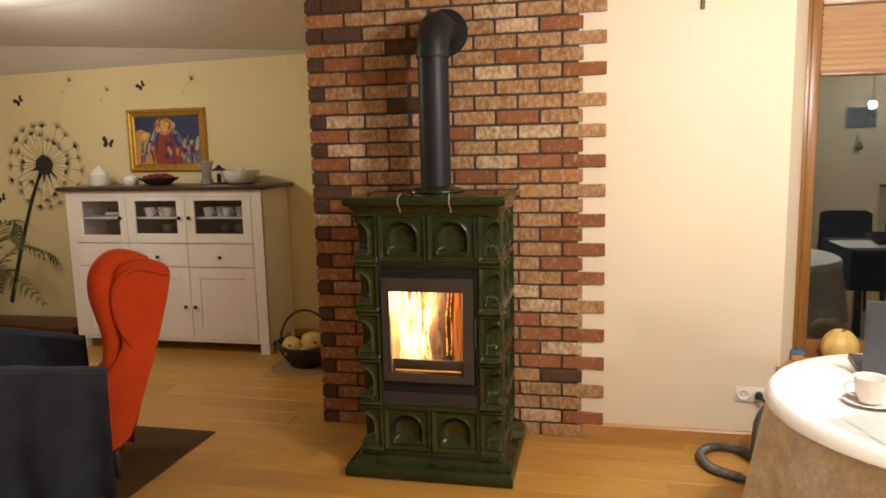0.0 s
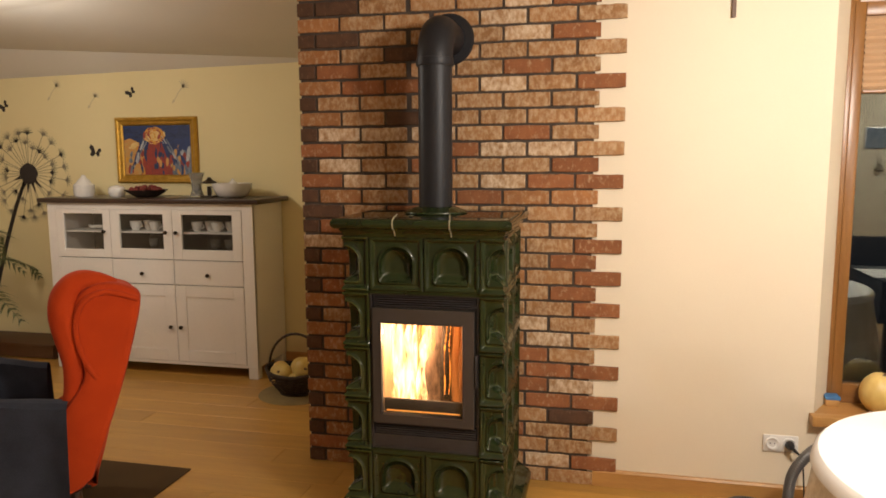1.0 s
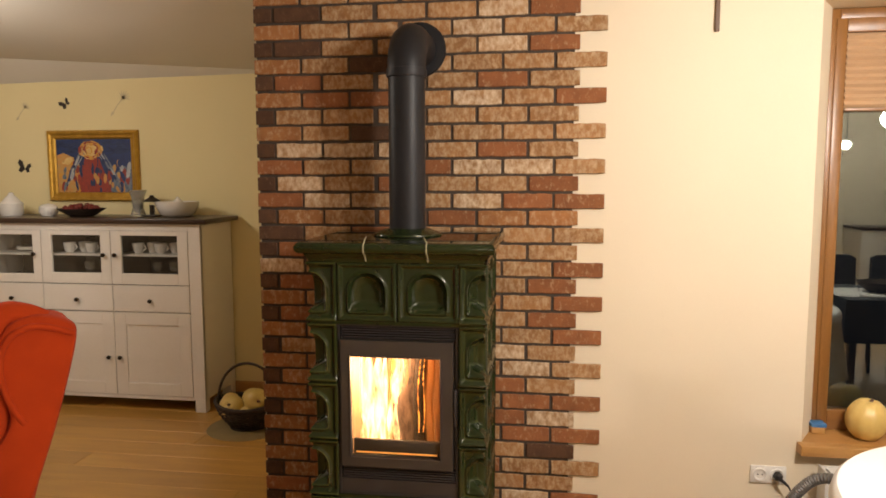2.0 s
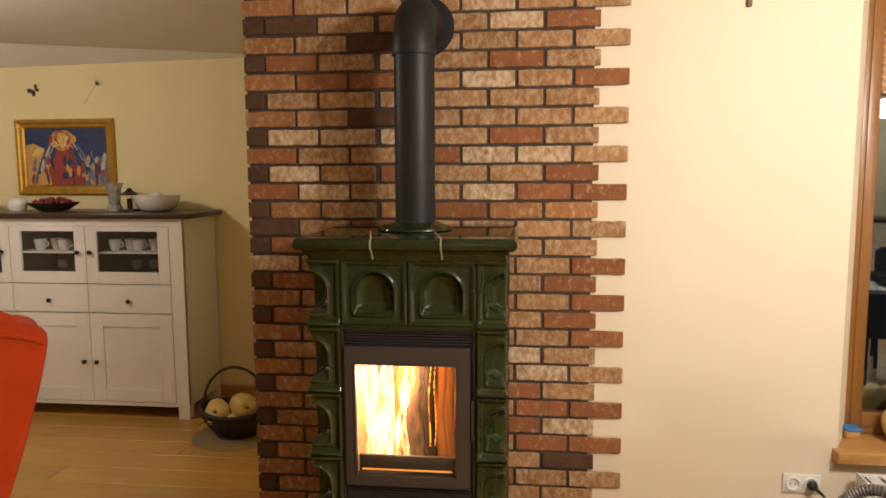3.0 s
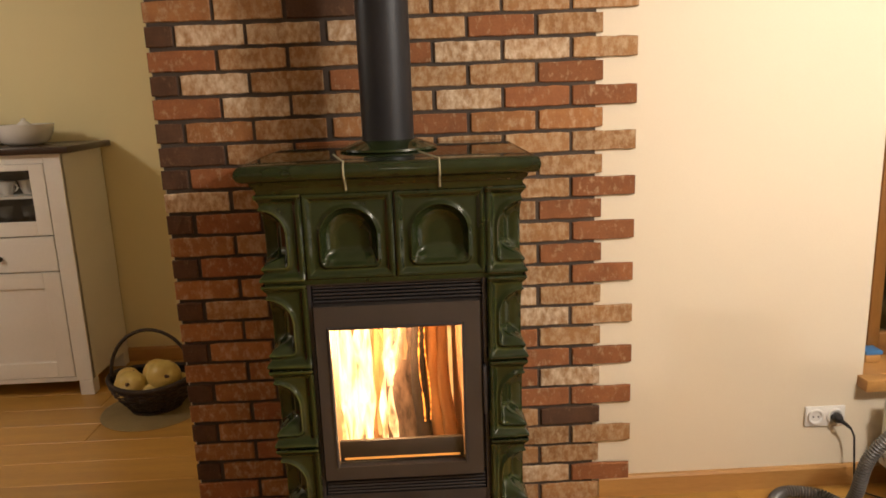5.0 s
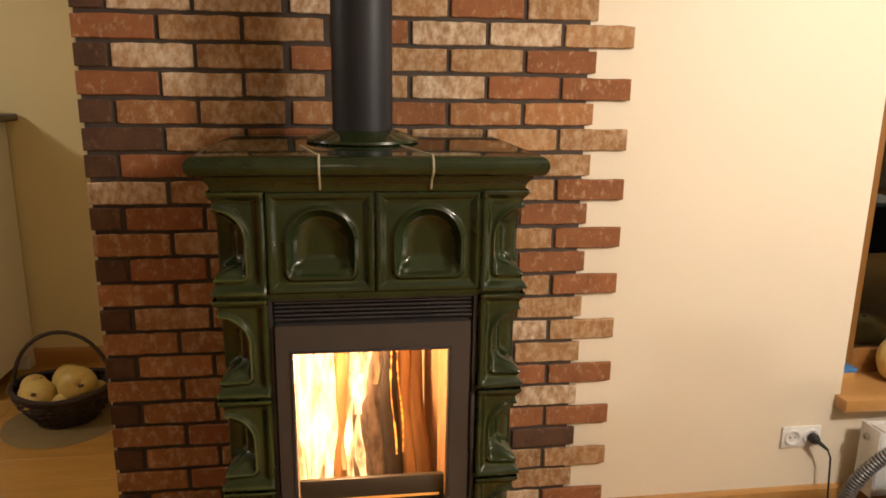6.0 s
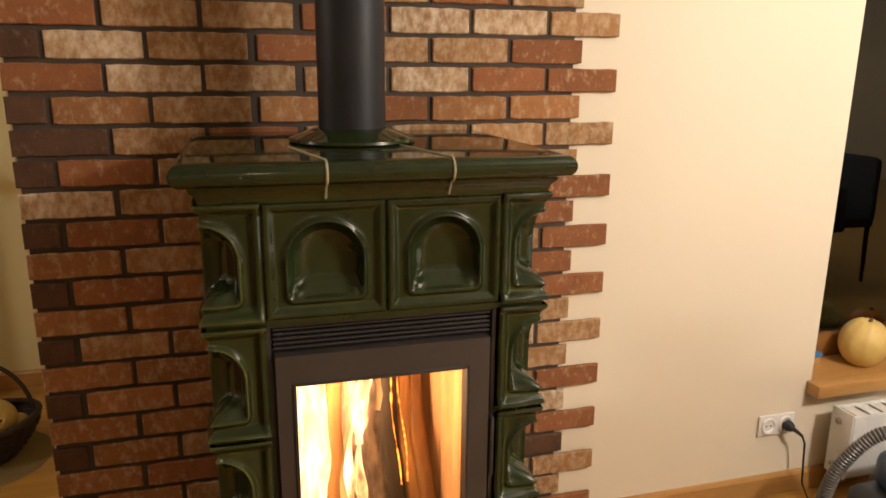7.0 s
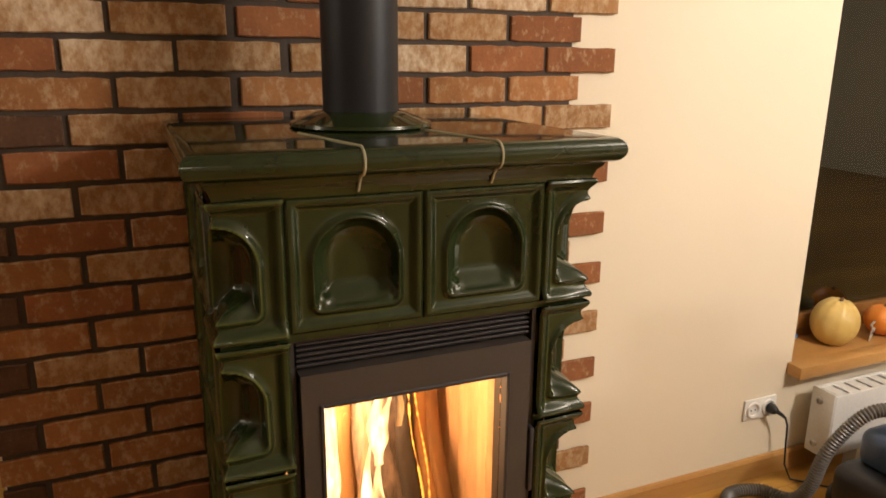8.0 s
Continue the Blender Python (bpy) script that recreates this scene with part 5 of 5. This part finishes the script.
# ---------- radiator ----------
RX0, RX1, RY0, RY1, RZ0, RZ1 = 1.262, 2.80, 3.955, 4.055, 0.115, 0.368
rad = thing("radiator", (2.0, 4.0, RZ0), "white enamelled panel radiator under the sill", "radiator")
part("front_panel", box(RX0 + 0.004, RY0, RZ0 + 0.01, RX1, RY0 + 0.014, RZ1 - 0.006, 0.004), M["radiator_white"], rad)
part("back_panel", box(RX0 + 0.004, RY1 - 0.014, RZ0 + 0.01, RX1, RY1, RZ1 - 0.006, 0.004), M["radiator_white"], rad)
part("side_cover", box(RX0, RY0 + 0.004, RZ0, RX0 + 0.008, RY1 - 0.004, RZ1, 0.003), M["radiator_white"], rad)
part("side_cover", box(RX1 - 0.004, RY0 + 0.004, RZ0, RX1 + 0.004, RY1 - 0.004, RZ1, 0.003), M["radiator_white"], rad)
for k in range(26):
    x = RX0 + 0.03 + k * 0.06
    part("top_slat", box(x, RY0 + 0.014, RZ1 - 0.014, x + 0.045, RY1 - 0.014, RZ1 - 0.010), M["radiator_white"], rad)
for z in (RZ1 - 0.045, RZ0 + 0.04):
    b = bmesh.new()
    merge(b, lathe([(0.0, 0.0), (0.013, 0.0), (0.013, 0.006), (0.008, 0.008), (0.007, 0.003), (0.0, 0.003)], 18), Matrix.Translation((RX0 - 0.001, (RY0 + RY1) / 2 + 0.01, z)) @ pose(0, 0, 0, 0, -90, 0))
    part("end_plug", b, M["steel"], rad)
for x in (RX0 + 0.2, RX1 - 0.2):
    part("bracket", box(x, RY1, RZ0 + 0.05, x + 0.03, WALL_Y - 0.0005, RZ1 - 0.05), M["radiator_white"], rad)
    part("foot_bracket", box(x, RY0 + 0.03, 0.0, x + 0.03, RY1 - 0.02, RZ0 + 0.02), M["radiator_white"], rad)

# ---------- vacuum cleaner ----------
M["vac_blue"] = material("dark_blue_plastic", (0.035, 0.075, 0.16), (0.025, 0.055, 0.12), rough=0.3, scale=6, fine=90, bump=0.02, coat=0.3)
M["hose"] = material("grey_ribbed_hose", (0.13, 0.12, 0.11), (0.09, 0.085, 0.08), rough=0.4, scale=10, fine=80, bump=0.05)
VX, VY = 1.345, 3.72
vac = thing("vacuum_cleaner", (VX, VY, 0), "dark grey and blue canister vacuum cleaner with ribbed hose", "vacuum cleaner")
part("body", box(VX - 0.20, VY - 0.14, 0.03, VX + 0.22, VY + 0.14, 0.20, 0.05, 4), M["black_plastic"], vac)
part("dust_bin", box(VX - 0.13, VY - 0.11, 0.19, VX + 0.14, VY + 0.11, 0.33, 0.045, 4), M["vac_blue"], vac, "glossy dark blue bin")
for sx in (-1, 1):
    for dy in (-0.145, 0.120):
        b = bmesh.new()
        merge(b, lathe([(0.0, 0.0), (0.05, 0.0), (0.056, 0.006), (0.056, 0.022), (0.05, 0.028), (0.0, 0.028)], 24), Matrix.Translation((VX + sx * 0.13, VY + dy + 0.028, 0.056)) @ pose(0, 0, 0, 90, 0, 0))
        part("wheel", b, M["black_plastic"], vac)


def ribbed_tube(points, r, per=0.011, depth=0.0022):
    pts = [Vector(p) for p in points]
    dense = []
    n = len(pts)
    for i in range(n - 1):
        p0, p1, p2, p3 = pts[max(0, i - 1)], pts[i], pts[i + 1], pts[min(n - 1, i + 2)]
        for k in range(40):
            s = k / 40
            dense.append(0.5 * ((2 * p1) + (p2 - p0) * s + (2 * p0 - 5 * p1 + 4 * p2 - p3) * s * s + (3 * p1 - p0 - 3 * p2 + p3) * s ** 3))
    dense.append(pts[-1])
    out, acc, nxt = [dense[0]], 0.0, per / 2
    for a, b in zip(dense, dense[1:]):
        seg = (b - a).length
        while acc + seg >= nxt:
            out.append(a.lerp(b, (nxt - acc) / seg))
            nxt += per / 2
        acc += seg
    return tube(out, [r + (depth if k % 2 else -depth) for k in range(len(out))], 14)


part("hose", ribbed_tube([(VX - 0.01, VY - 0.05, 0.33), (VX - 0.10, VY - 0.01, 0.425), (VX - 0.20, VY + 0.04, 0.415), (VX - 0.28, VY + 0.09, 0.28), (VX - 0.29, VY + 0.13, 0.12), (VX - 0.28, VY + 0.20, 0.030), (VX - 0.33, VY + 0.29, 0.024), (VX - 0.45, VY + 0.31, 0.024), (VX - 0.53, VY + 0.21, 0.024), (VX - 0.50, VY + 0.06, 0.024), (VX - 0.38, VY - 0.03, 0.024)], 0.021), M["hose"], vac, "grey ribbed plastic hose")
part("hose_collar", lathe([(0.0, -0.02), (0.028, -0.02), (0.030, 0.0), (0.026, 0.03), (0.0, 0.03)], 20, (VX - 0.02, VY - 0.05, 0.315)), M["black_plastic"], vac)
part("wand", tube([(VX - 0.38, VY - 0.03, 0.024), (VX - 0.20, VY - 0.17, 0.024), (VX + 0.12, VY - 0.24, 0.024)], 0.018, 14), M["hose"], vac, "light grey plastic wand")

# ---------- round table with its cloth ----------
TX, TY, TR, TZ = 1.425, 2.765, 0.540, 0.745
tab = thing("round_table", (TX, TY, 0), "round wooden dining table under a long cloth", "table")
part("tabletop", lathe([(0.0, -0.03), (TR - 0.02, -0.03), (TR - 0.006, -0.02), (TR - 0.006, -0.002), (0.0, 0.0)], 48, (TX, TY, TZ)), M["box_wood"], tab)
part("pedestal", lathe([(0.0, 0.0), (0.24, 0.0), (0.25, 0.03), (0.08, 0.07), (0.055, 0.20), (0.065, 0.55), (0.16, 0.715), (0.0, 0.715)], 32, (TX, TY, 0)), M["box_wood"], tab)
M["cloth"] = material("beige_patterned_cloth", (0.70, 0.65, 0.56), (0.50, 0.43, 0.34), rough=0.9, scale=9, fine=60, bump=0.2, stretch=(1, 1, 1), contrast=(0.40, 0.60), spec=0.15)
M["white_cloth"] = material("white_table_cloth", (0.78, 0.76, 0.72), (0.74, 0.72, 0.68), rough=0.85, scale=5, fine=200, bump=0.15, spec=0.15)


def cloth(u, v):
    a = 2 * math.pi * u
    if v < 0.5:
        r = (TR + 0.004) * v / 0.5
        return (TX + r * math.cos(a), TY + r * math.sin(a), TZ + 0.004 + 0.0012 * noise.noise((r * 9 * math.cos(a), r * 9 * math.sin(a), 0)))
    d = (v - 0.5) / 0.5
    r = TR + 0.004 + 0.012 * min(1, d * 8) + d * (0.03 + 0.050 * math.sin(9 * a + 0.7 * math.sin(2 * a)))
    return (TX + r * math.cos(a), TY + r * math.sin(a), TZ + 0.002 - 0.46 * d)


under = single("patterned_tablecloth", sheet(cloth, 144, 40), M["cloth"], "long beige patterned cloth hanging from the round table", "tablecloth")
single("white_table_runner", lathe([(0.0, 0.0080), (TR - 0.01, 0.0080), (TR + 0.010, 0.0065), (TR + 0.022, -0.006), (TR + 0.030, -0.035), (TR + 0.024, -0.035), (TR + 0.018, -0.006)], 96, (TX, TY, TZ)), M["white_cloth"], "white cloth laid over the round table", "tablecloth")
TT = TZ + 0.0082
cup = vessel("coffee_cup", (1.140, 2.715, TT + 0.010), [(0.0, 0.002), (0.030, 0.002), (0.032, 0.0), (0.034, 0.008), (0.044, 0.035), (0.048, 0.072), (0.049, 0.080), (0.045, 0.078), (0.040, 0.03), (0.0, 0.012)], M["porcelain"], "white porcelain coffee cup on its saucer", "cup")
part("handle", tube([(1.140 - 0.044 - 0.026 * math.sin(radians(a)), 2.715 + 0.012 * math.sin(radians(a)), TT + 0.052 - 0.022 * math.cos(radians(a))) for a in range(0, 181, 18)], 0.005, 8), M["porcelain"], cup)
single("saucer", lathe([(0.0, 0.0), (0.04, 0.0), (0.075, 0.012), (0.078, 0.014), (0.074, 0.0145), (0.04, 0.004), (0.0, 0.004)], 32, (1.140, 2.715, TT + 0.0005)), M["porcelain"], "white porcelain saucer on the white cloth", "saucer")
for k, (x, y, w, d, rot) in enumerate(((1.13, 2.53, 0.28, 0.20, 25), (1.18, 2.50, 0.28, 0.20, 14), (1.45, 2.55, 0.21, 0.30, -12))):
    bm = sheet(lambda u, v: ((u - 0.5) * w, (v - 0.5) * d, 0.0012 + 0.010 * (u * (1 - u)) * abs(math.sin(3 * v + k)) + 0.0035 * (k == 1)), 14, 10)
    bmesh.ops.solidify(bm, geom=bm.faces[:], thickness=0.0008)
    pob = single("paper_sheet", bm, M["paper"], "loose white printed paper lying on the table", "paper", group="papers on the table")
    pob.matrix_basis = pose(x, y, TT + 0.0004, 0, 0, rot)
lap = thing("laptop", (1.38, 2.955, TT), "open dark grey laptop on the white cloth", "laptop", rz=-8, local=True)
M["lap_grey"] = material("dark_grey_laptop_shell", (0.065, 0.068, 0.075), (0.055, 0.058, 0.064), rough=0.4, scale=5, fine=160, bump=0.02, metal=0.3)
part("base", box(-0.18, 0.0, 0.001, 0.18, 0.25, 0.019, 0.004), M["lap_grey"], lap)
part("keyboard", box(-0.16, 0.03, 0.0191, 0.16, 0.15, 0.0205, 0.001, 1), M["black_plastic"], lap)
bm = bmesh.new()
merge(bm, box(-0.18, -0.010, 0.0, 0.18, 0.0, 0.268, 0.004), Matrix.Translation((0, 0.0, 0.018)) @ pose(0, 0, 0, 6, 0, 0))
lid = part("lid", bm, M["lap_grey"], lap)
bm = bmesh.new()
merge(bm, box(-0.13, -0.0115, 0.205, -0.09, -0.0101, 0.220, 0.0005, 1), Matrix.Translation((0, 0.0, 0.018)) @ pose(0, 0, 0, 6, 8, 0))
part("badge", bm, M["white_plastic"], lid, "small pale badge")

# ---------- dark dining chairs, seen mirrored in the pane ----------
M["chair_dark"] = material("dark_grey_chair_fabric", (0.035, 0.036, 0.042), (0.026, 0.027, 0.032), rough=0.8, scale=8, fine=160, bump=0.15)
dc = thing("dining_chair", (1.88, 2.10, 0), "dark grey upholstered dining chair by the dark table", "chair", "chairs round the dark table", rz=90, local=True)
part("seat", box(-0.22, -0.22, 0.42, 0.22, 0.22, 0.49, 0.02), M["chair_dark"], dc)
part("backrest", slab([(-0.22, 0.49), (0.22, 0.49), (0.215, 0.90), (0.17, 0.93), (-0.17, 0.93), (-0.215, 0.90)], 0.17, 0.22, 0.015), M["chair_dark"], dc)
for sx in (-0.19, 0.19):
    for sy in (-0.19, 0.19):
        part("leg", tube([(sx, sy, 0.43), (sx * 1.05, sy * 1.05, 0.0)], [0.02, 0.014], 8), M["dark_top"], dc)
for x, y, rz_ in ((2.50, 1.42, 180), (3.05, 1.42, 180), (3.52, 2.12, -90)):
    copy_thing(dc, pose(x, y, 0, 0, 0, rz_))
dt = thing("dining_table", (2.73, 2.12, 0), "long dining table under a dark cloth with a pale runner", "table")
part("tabletop", box(2.17, 1.76, 0.715, 3.29, 2.48, 0.745, 0.004), M["dark_top"], dt)
for x in (2.22, 3.19):
    for y in (1.81, 2.38):
        part("leg", box(x, y, 0.0, x + 0.05, y + 0.05, 0.715, 0.003, 1), M["dark_top"], dt)
bm = bmesh.new()
sweep([(2.17, 1.76, -1, -1), (3.29, 1.76, 1, -1), (3.29, 2.48, 1, 1), (2.17, 2.48, -1, 1), (2.17, 1.76, -1, -1)], [(0.022, 0.44), (0.014, 0.55), (0.008, 0.70), (0.006, 0.744), (-0.004, 0.7485)], bm)
box(2.172, 1.762, 0.7455, 3.288, 2.478, 0.7485, bm=bm)
single("dark_tablecloth", bm, M["chair_dark"], "dark grey cloth hanging from the long table", "tablecloth")
single("table_runner", box(2.15, 1.95, 0.7488, 3.31, 2.36, 0.7508, 0.0008, 1), M["white_cloth"], "pale runner laid along the dark table", "runner")
vessel("dark_fruit_bowl", (2.52, 2.14, 0.7508), [(0.0, 0.0), (0.07, 0.0), (0.09, 0.012), (0.150, 0.070), (0.156, 0.078), (0.146, 0.074), (0.08, 0.020), (0.0, 0.014)], M["dark_wicker"], "dark bowl on the pale table runner", "bowl")
# kitchen units, picture and ornament on the dining side
for k in range(4):
    kx = 4.32 + 0.602 * k
    ku = thing("kitchen_unit", (kx + 0.3, Y0 + 0.3, 0), "cream kitchen base unit with three drawers", "kitchen unit", "kitchen units")
    part("body", box(kx, Y0 + 0.001, 0.10, kx + 0.600, Y0 + 0.56, 0.86, 0.002, 1), M["white_lacquer"], ku)
    part("toe_board", box(kx, Y0 + 0.02, 0.0, kx + 0.600, Y0 + 0.50, 0.10), M["shade_dark"], ku, smooth=False)
    for z0, z1 in ((0.11, 0.38), (0.386, 0.65), (0.656, 0.85)):
        df = part("drawer_front", box(kx + 0.003, Y0 + 0.5605, z0, kx + 0.597, Y0 + 0.580, z1, 0.003, 1), M["white_lacquer"], ku)
        part("handle", tube([(kx + 0.20, Y0 + 0.581, z1 - 0.06), (kx + 0.205, Y0 + 0.605, z1 - 0.06), (kx + 0.395, Y0 + 0.605, z1 - 0.06), (kx + 0.40, Y0 + 0.581, z1 - 0.06)], 0.006, 8), M["steel"], df)
single("kitchen_worktop", box(4.30, Y0 + 0.001, 0.861, 6.74, Y0 + 0.60, 0.898, 0.004), M["dark_top"], "dark wooden kitchen worktop over the drawers", "worktop")
pc = thing("framed_picture", (4.0, Y0 + 0.02, 1.9), "dark landscape picture in a pale frame", "picture")
part("frame", box(3.79, Y0 + 0.0005, 1.71, 4.21, Y0 + 0.020, 2.02, 0.004), M["steel"], pc)
part("image", box(3.81, Y0 + 0.020, 1.73, 4.19, Y0 + 0.023, 2.00), M["p_grey"], pc)
orn = thing("wall_ornament", (3.99, Y0 + 0.03, 1.40), "small dried bunch hanging on the wall", "ornament")
part("loop", tube([(3.96, Y0 + 0.012, 1.62), (3.975, Y0 + 0.02, 1.50), (4.005, Y0 + 0.02, 1.50), (4.02, Y0 + 0.012, 1.62)], 0.006, 6), M["sticker_pale"], orn)
part("bunch", lathe([(0.012, 0.11), (0.028, 0.08), (0.055, 0.03), (0.050, 0.01), (0.0, 0.0)], 14, (3.99, Y0 + 0.058, 1.40)), M["sticker_pale"], orn)

# ---------- wooden cross ----------
cr = thing("wall_cross", (0.790, WALL_Y, 2.22), "plain dark wooden cross on the cream wall", "cross")
part("upright", box(0.781, WALL_Y - 0.016, 2.215, 0.799, WALL_Y - 0.0005, 2.50, 0.002, 1), M["box_wood"], cr)
part("crossbar", box(0.725, WALL_Y - 0.018, 2.405, 0.855, WALL_Y - 0.0165, 2.423), M["box_wood"], cr)

# ---------- brick slips: their colours course by course from the top ----------
def brick_material(name, c1, c2, wash, wash_amount):
    m = material(name, c1, c2, rough=0.85, scale=16, fine=110, bump=0.45, random_amount=0.14, spec=0.2)
    n, l = m.node_tree.nodes, m.node_tree.links
    bs = n["Principled BSDF"]
    old = bs.inputs["Base Color"].links[0].from_socket
    tc = next(k for k in n if k.type == "TEX_COORD")
    oi = next(k for k in n if k.type == "OBJECT_INFO")
    mp = n.new("ShaderNodeMapping")
    mp.inputs["Scale"].default_value = (1.15, 1.0, 0.72)
    nz = n.new("ShaderNodeTexNoise")
    nz.noise_dimensions = "4D"
    nz.inputs["Scale"].default_value, nz.inputs["Detail"].default_value, nz.inputs["Roughness"].default_value = 42, 7, 0.66
    mu = n.new("ShaderNodeMath")
    mu.operation = "MULTIPLY"
    mu.inputs[1].default_value = 91.0
    l.new(oi.outputs["Random"], mu.inputs[0])
    l.new(mu.outputs[0], nz.inputs["W"])
    l.new(tc.outputs["Object"], mp.inputs["Vector"])
    l.new(mp.outputs[0], nz.inputs["Vector"])
    rp = n.new("ShaderNodeValToRGB")
    rp.color_ramp.elements[0].position, rp.color_ramp.elements[1].position = 0.60 - 0.34 * wash_amount, 0.80 - 0.26 * wash_amount
    rp.color_ramp.elements[1].color = (0.80, 0.80, 0.80, 1)
    l.new(nz.outputs["Fac"], rp.inputs[0])
    mx = n.new("ShaderNodeMix")
    mx.data_type = "RGBA"
    mx.inputs[7].default_value = (*wash, 1)
    l.new(rp.outputs[0], mx.inputs[0])
    l.new(old, mx.inputs[6])
    l.new(mx.outputs[2], bs.inputs["Base Color"])
    return m


CREAM = (0.56, 0.42, 0.26)
BRICK = {
    "W": brick_material("whitewashed_brick", (0.42, 0.25, 0.12), (0.32, 0.175, 0.08), (0.72, 0.60, 0.44), 0.62),
    "L": brick_material("tan_brick", (0.36, 0.19, 0.080), (0.265, 0.13, 0.053), CREAM, 0.48),
    "O": brick_material("orange_brick", (0.37, 0.172, 0.066), (0.275, 0.12, 0.046), CREAM, 0.30),
    "R": brick_material("red_brick", (0.305, 0.122, 0.050), (0.22, 0.086, 0.036), CREAM, 0.18),
    "D": brick_material("dark_brick", (0.115, 0.060, 0.034), (0.075, 0.040, 0.024), (0.26, 0.17, 0.10), 0.10),
}
# for each course from the top: bricks from the corner, then bricks from the toothed edge inwards
COURSES = ["ORLL LLRL", "DDLR LRWL", "OLLD LLWL", "DDLR RWLL", "OLLR LLWL", "DDLR RWLL", "OLDL LLLL", "DRLL LRLL", "ORRL RLWL", "DLLD LLLL", "OLDR LLLL", "DWWW LRLW",
           "RLLR LWWR", "DWLR RLLR", "RWLL RRWL", "DOLL OOROR", "DLRL LLLL", "DRLR LLOL", "WLRO RLLR", "DROO RLLO", "OLRO RLOL", "DROD RLOR", "OORL RLLR",
           "DLOR LWRL", "OOLR LWOL", "DOOR LRLR", "OORL RRLO", "DOLR WRRL", "ORLO RRLR", "DOLR DLRL", "ORLO LLRL", "DOOR LLRO", "ROLR RWLL", "DOLR LLRO"]
single("mortar_bed", box(CORNER_X + 0.006, 4.1075, 0.0, 0.200, WALL_Y - 0.0005, FLAT_Z), M["mortar"], "dark mortar bed between the brick slips", "mortar", kind="structure", smooth=False)
facing = thing("brick_facing", (-0.5, 4.1, 0), "red, tan and whitewashed brick slips with dark joints, toothed edge", "brick facing", kind="structure")
PITCH, JOINT, HIGH = 0.2285, 0.012, 0.0655
SHAPES = {}
rnd = random.Random(4)


def slip(width, variant):
    """A rough brick slip with a worn outline, its foot at the origin."""
    key = (round(width, 3), variant)
    if key not in SHAPES:
        rg = random.Random(hash((int(width * 1000), variant)))
        bm = bmesh.new()
        n, j = max(2, int(width / 0.026)), 0.0016
        lo, hi = [], []
        for i in range(n + 1):
            x = width * i / n + rg.uniform(-j, j)
            e = 0.003 if i in (0, n) else 0.0
            lo.append((x, rg.uniform(-j, j) * 0.9 + e * 0.5))
            hi.append((x, HIGH + rg.uniform(-j, j) * 0.9 - e * 0.5))
        loop = lo + hi[::-1]
        cx, cz = width / 2, HIGH / 2
        back = [bm.verts.new((x, 0.013, z)) for x, z in loop]
        edge = [bm.verts.new((x, 0.0035, z)) for x, z in loop]
        front = [bm.verts.new((x - math.copysign(0.003, x - cx) * (1 if abs(x - cx) > width / 2 - 0.01 else 0), rg.uniform(-0.0008, 0.0012), z - math.copysign(0.003, z - cz))) for x, z in loop]
        k = len(loop)
        for a, b in ((back, edge), (edge, front)):
            for i in range(k):
                bm.faces.new((a[i], a[(i + 1) % k], b[(i + 1) % k], b[i]))
        for i in range(n):
            bm.faces.new((front[i], front[i + 1], front[k - 2 - i], front[k - 1 - i]))
        SHAPES[key] = mesh_of("brick", bm, False)
    return SHAPES[key]


def lay(x0, x1, z, kind):
    if x1 - x0 < 0.02:
        return
    me = slip(x1 - x0, rnd.randrange(4))
    ob = new("brick", me)
    if not me.materials:
        me.materials.append(BRICK["R"])
    ob.material_slots[0].link = "OBJECT"
    ob.material_slots[0].material = BRICK[kind]
    ob.location = (x0, 4.0985 + rnd.uniform(-0.0015, 0.0015), z + rnd.uniform(-0.001, 0.001))
    ob.rotation_euler = (0, rnd.uniform(-0.003, 0.003), 0)
    ob.parent, ob.matrix_parent_inverse = facing, WORLD_INV[facing]


for i, code in enumerate(COURSES):
    course = len(COURSES) - 1 - i
    z = 0.077 * (course + 1) - 0.077 + 0.001
    if course < 0:
        continue
    left, right = code.split()
    tooth = course % 2 == 1
    x = CORNER_X - 0.003
    ends = [x]
    if not tooth:
        ends.append(x + 0.098)
    while ends[-1] + PITCH < -0.52:
        ends.append(ends[-1] + PITCH)
    gap = ((0.338 if tooth else 0.223) - ends[-1]) % PITCH
    if gap < 0.06:
        ends[-1] += gap
    for k in range(len(ends) - 1):
        lay(ends[k], ends[k + 1] - JOINT, z, left[k] if k < len(left) else rnd.choice("RLO"))
    xr, k = (0.338 if tooth else 0.223), 0
    while xr - PITCH > ends[-1] - 0.002:
        lay(xr - PITCH + JOINT, xr, z, right[k] if k < len(right) else rnd.choice("RLO"))
        xr -= PITCH
        k += 1
    lay(ends[-1], xr, z, "L" if rnd.random() < 0.5 else "R")

# ---------- oak planks of the floor ----------
def plank_mesh(length, width):
    bm = box(0, 0, -0.012, length - 0.0012, width - 0.0012, 0.0)
    bmesh.ops.bevel(bm, geom=[e for e in bm.edges if all(v.co.z > -0.001 for v in e.verts)], offset=0.0012, segments=1, affect="EDGES")
    return mesh_of("plank", bm, False)


PL_L, PL_W = 2.2, 0.19
plank = plank_mesh(PL_L, PL_W)
plank.materials.append(M["oak_floor"])
row, y = 0, Y0
while y < BACK_Y:
    x = X0 - 0.2 - rnd.uniform(0.0, 2.0)
    while x < X1:
        ob = new("plank", plank)
        ob.location = (x, y, 0)
        ob.parent = floor
        x += PL_L
    y += PL_W
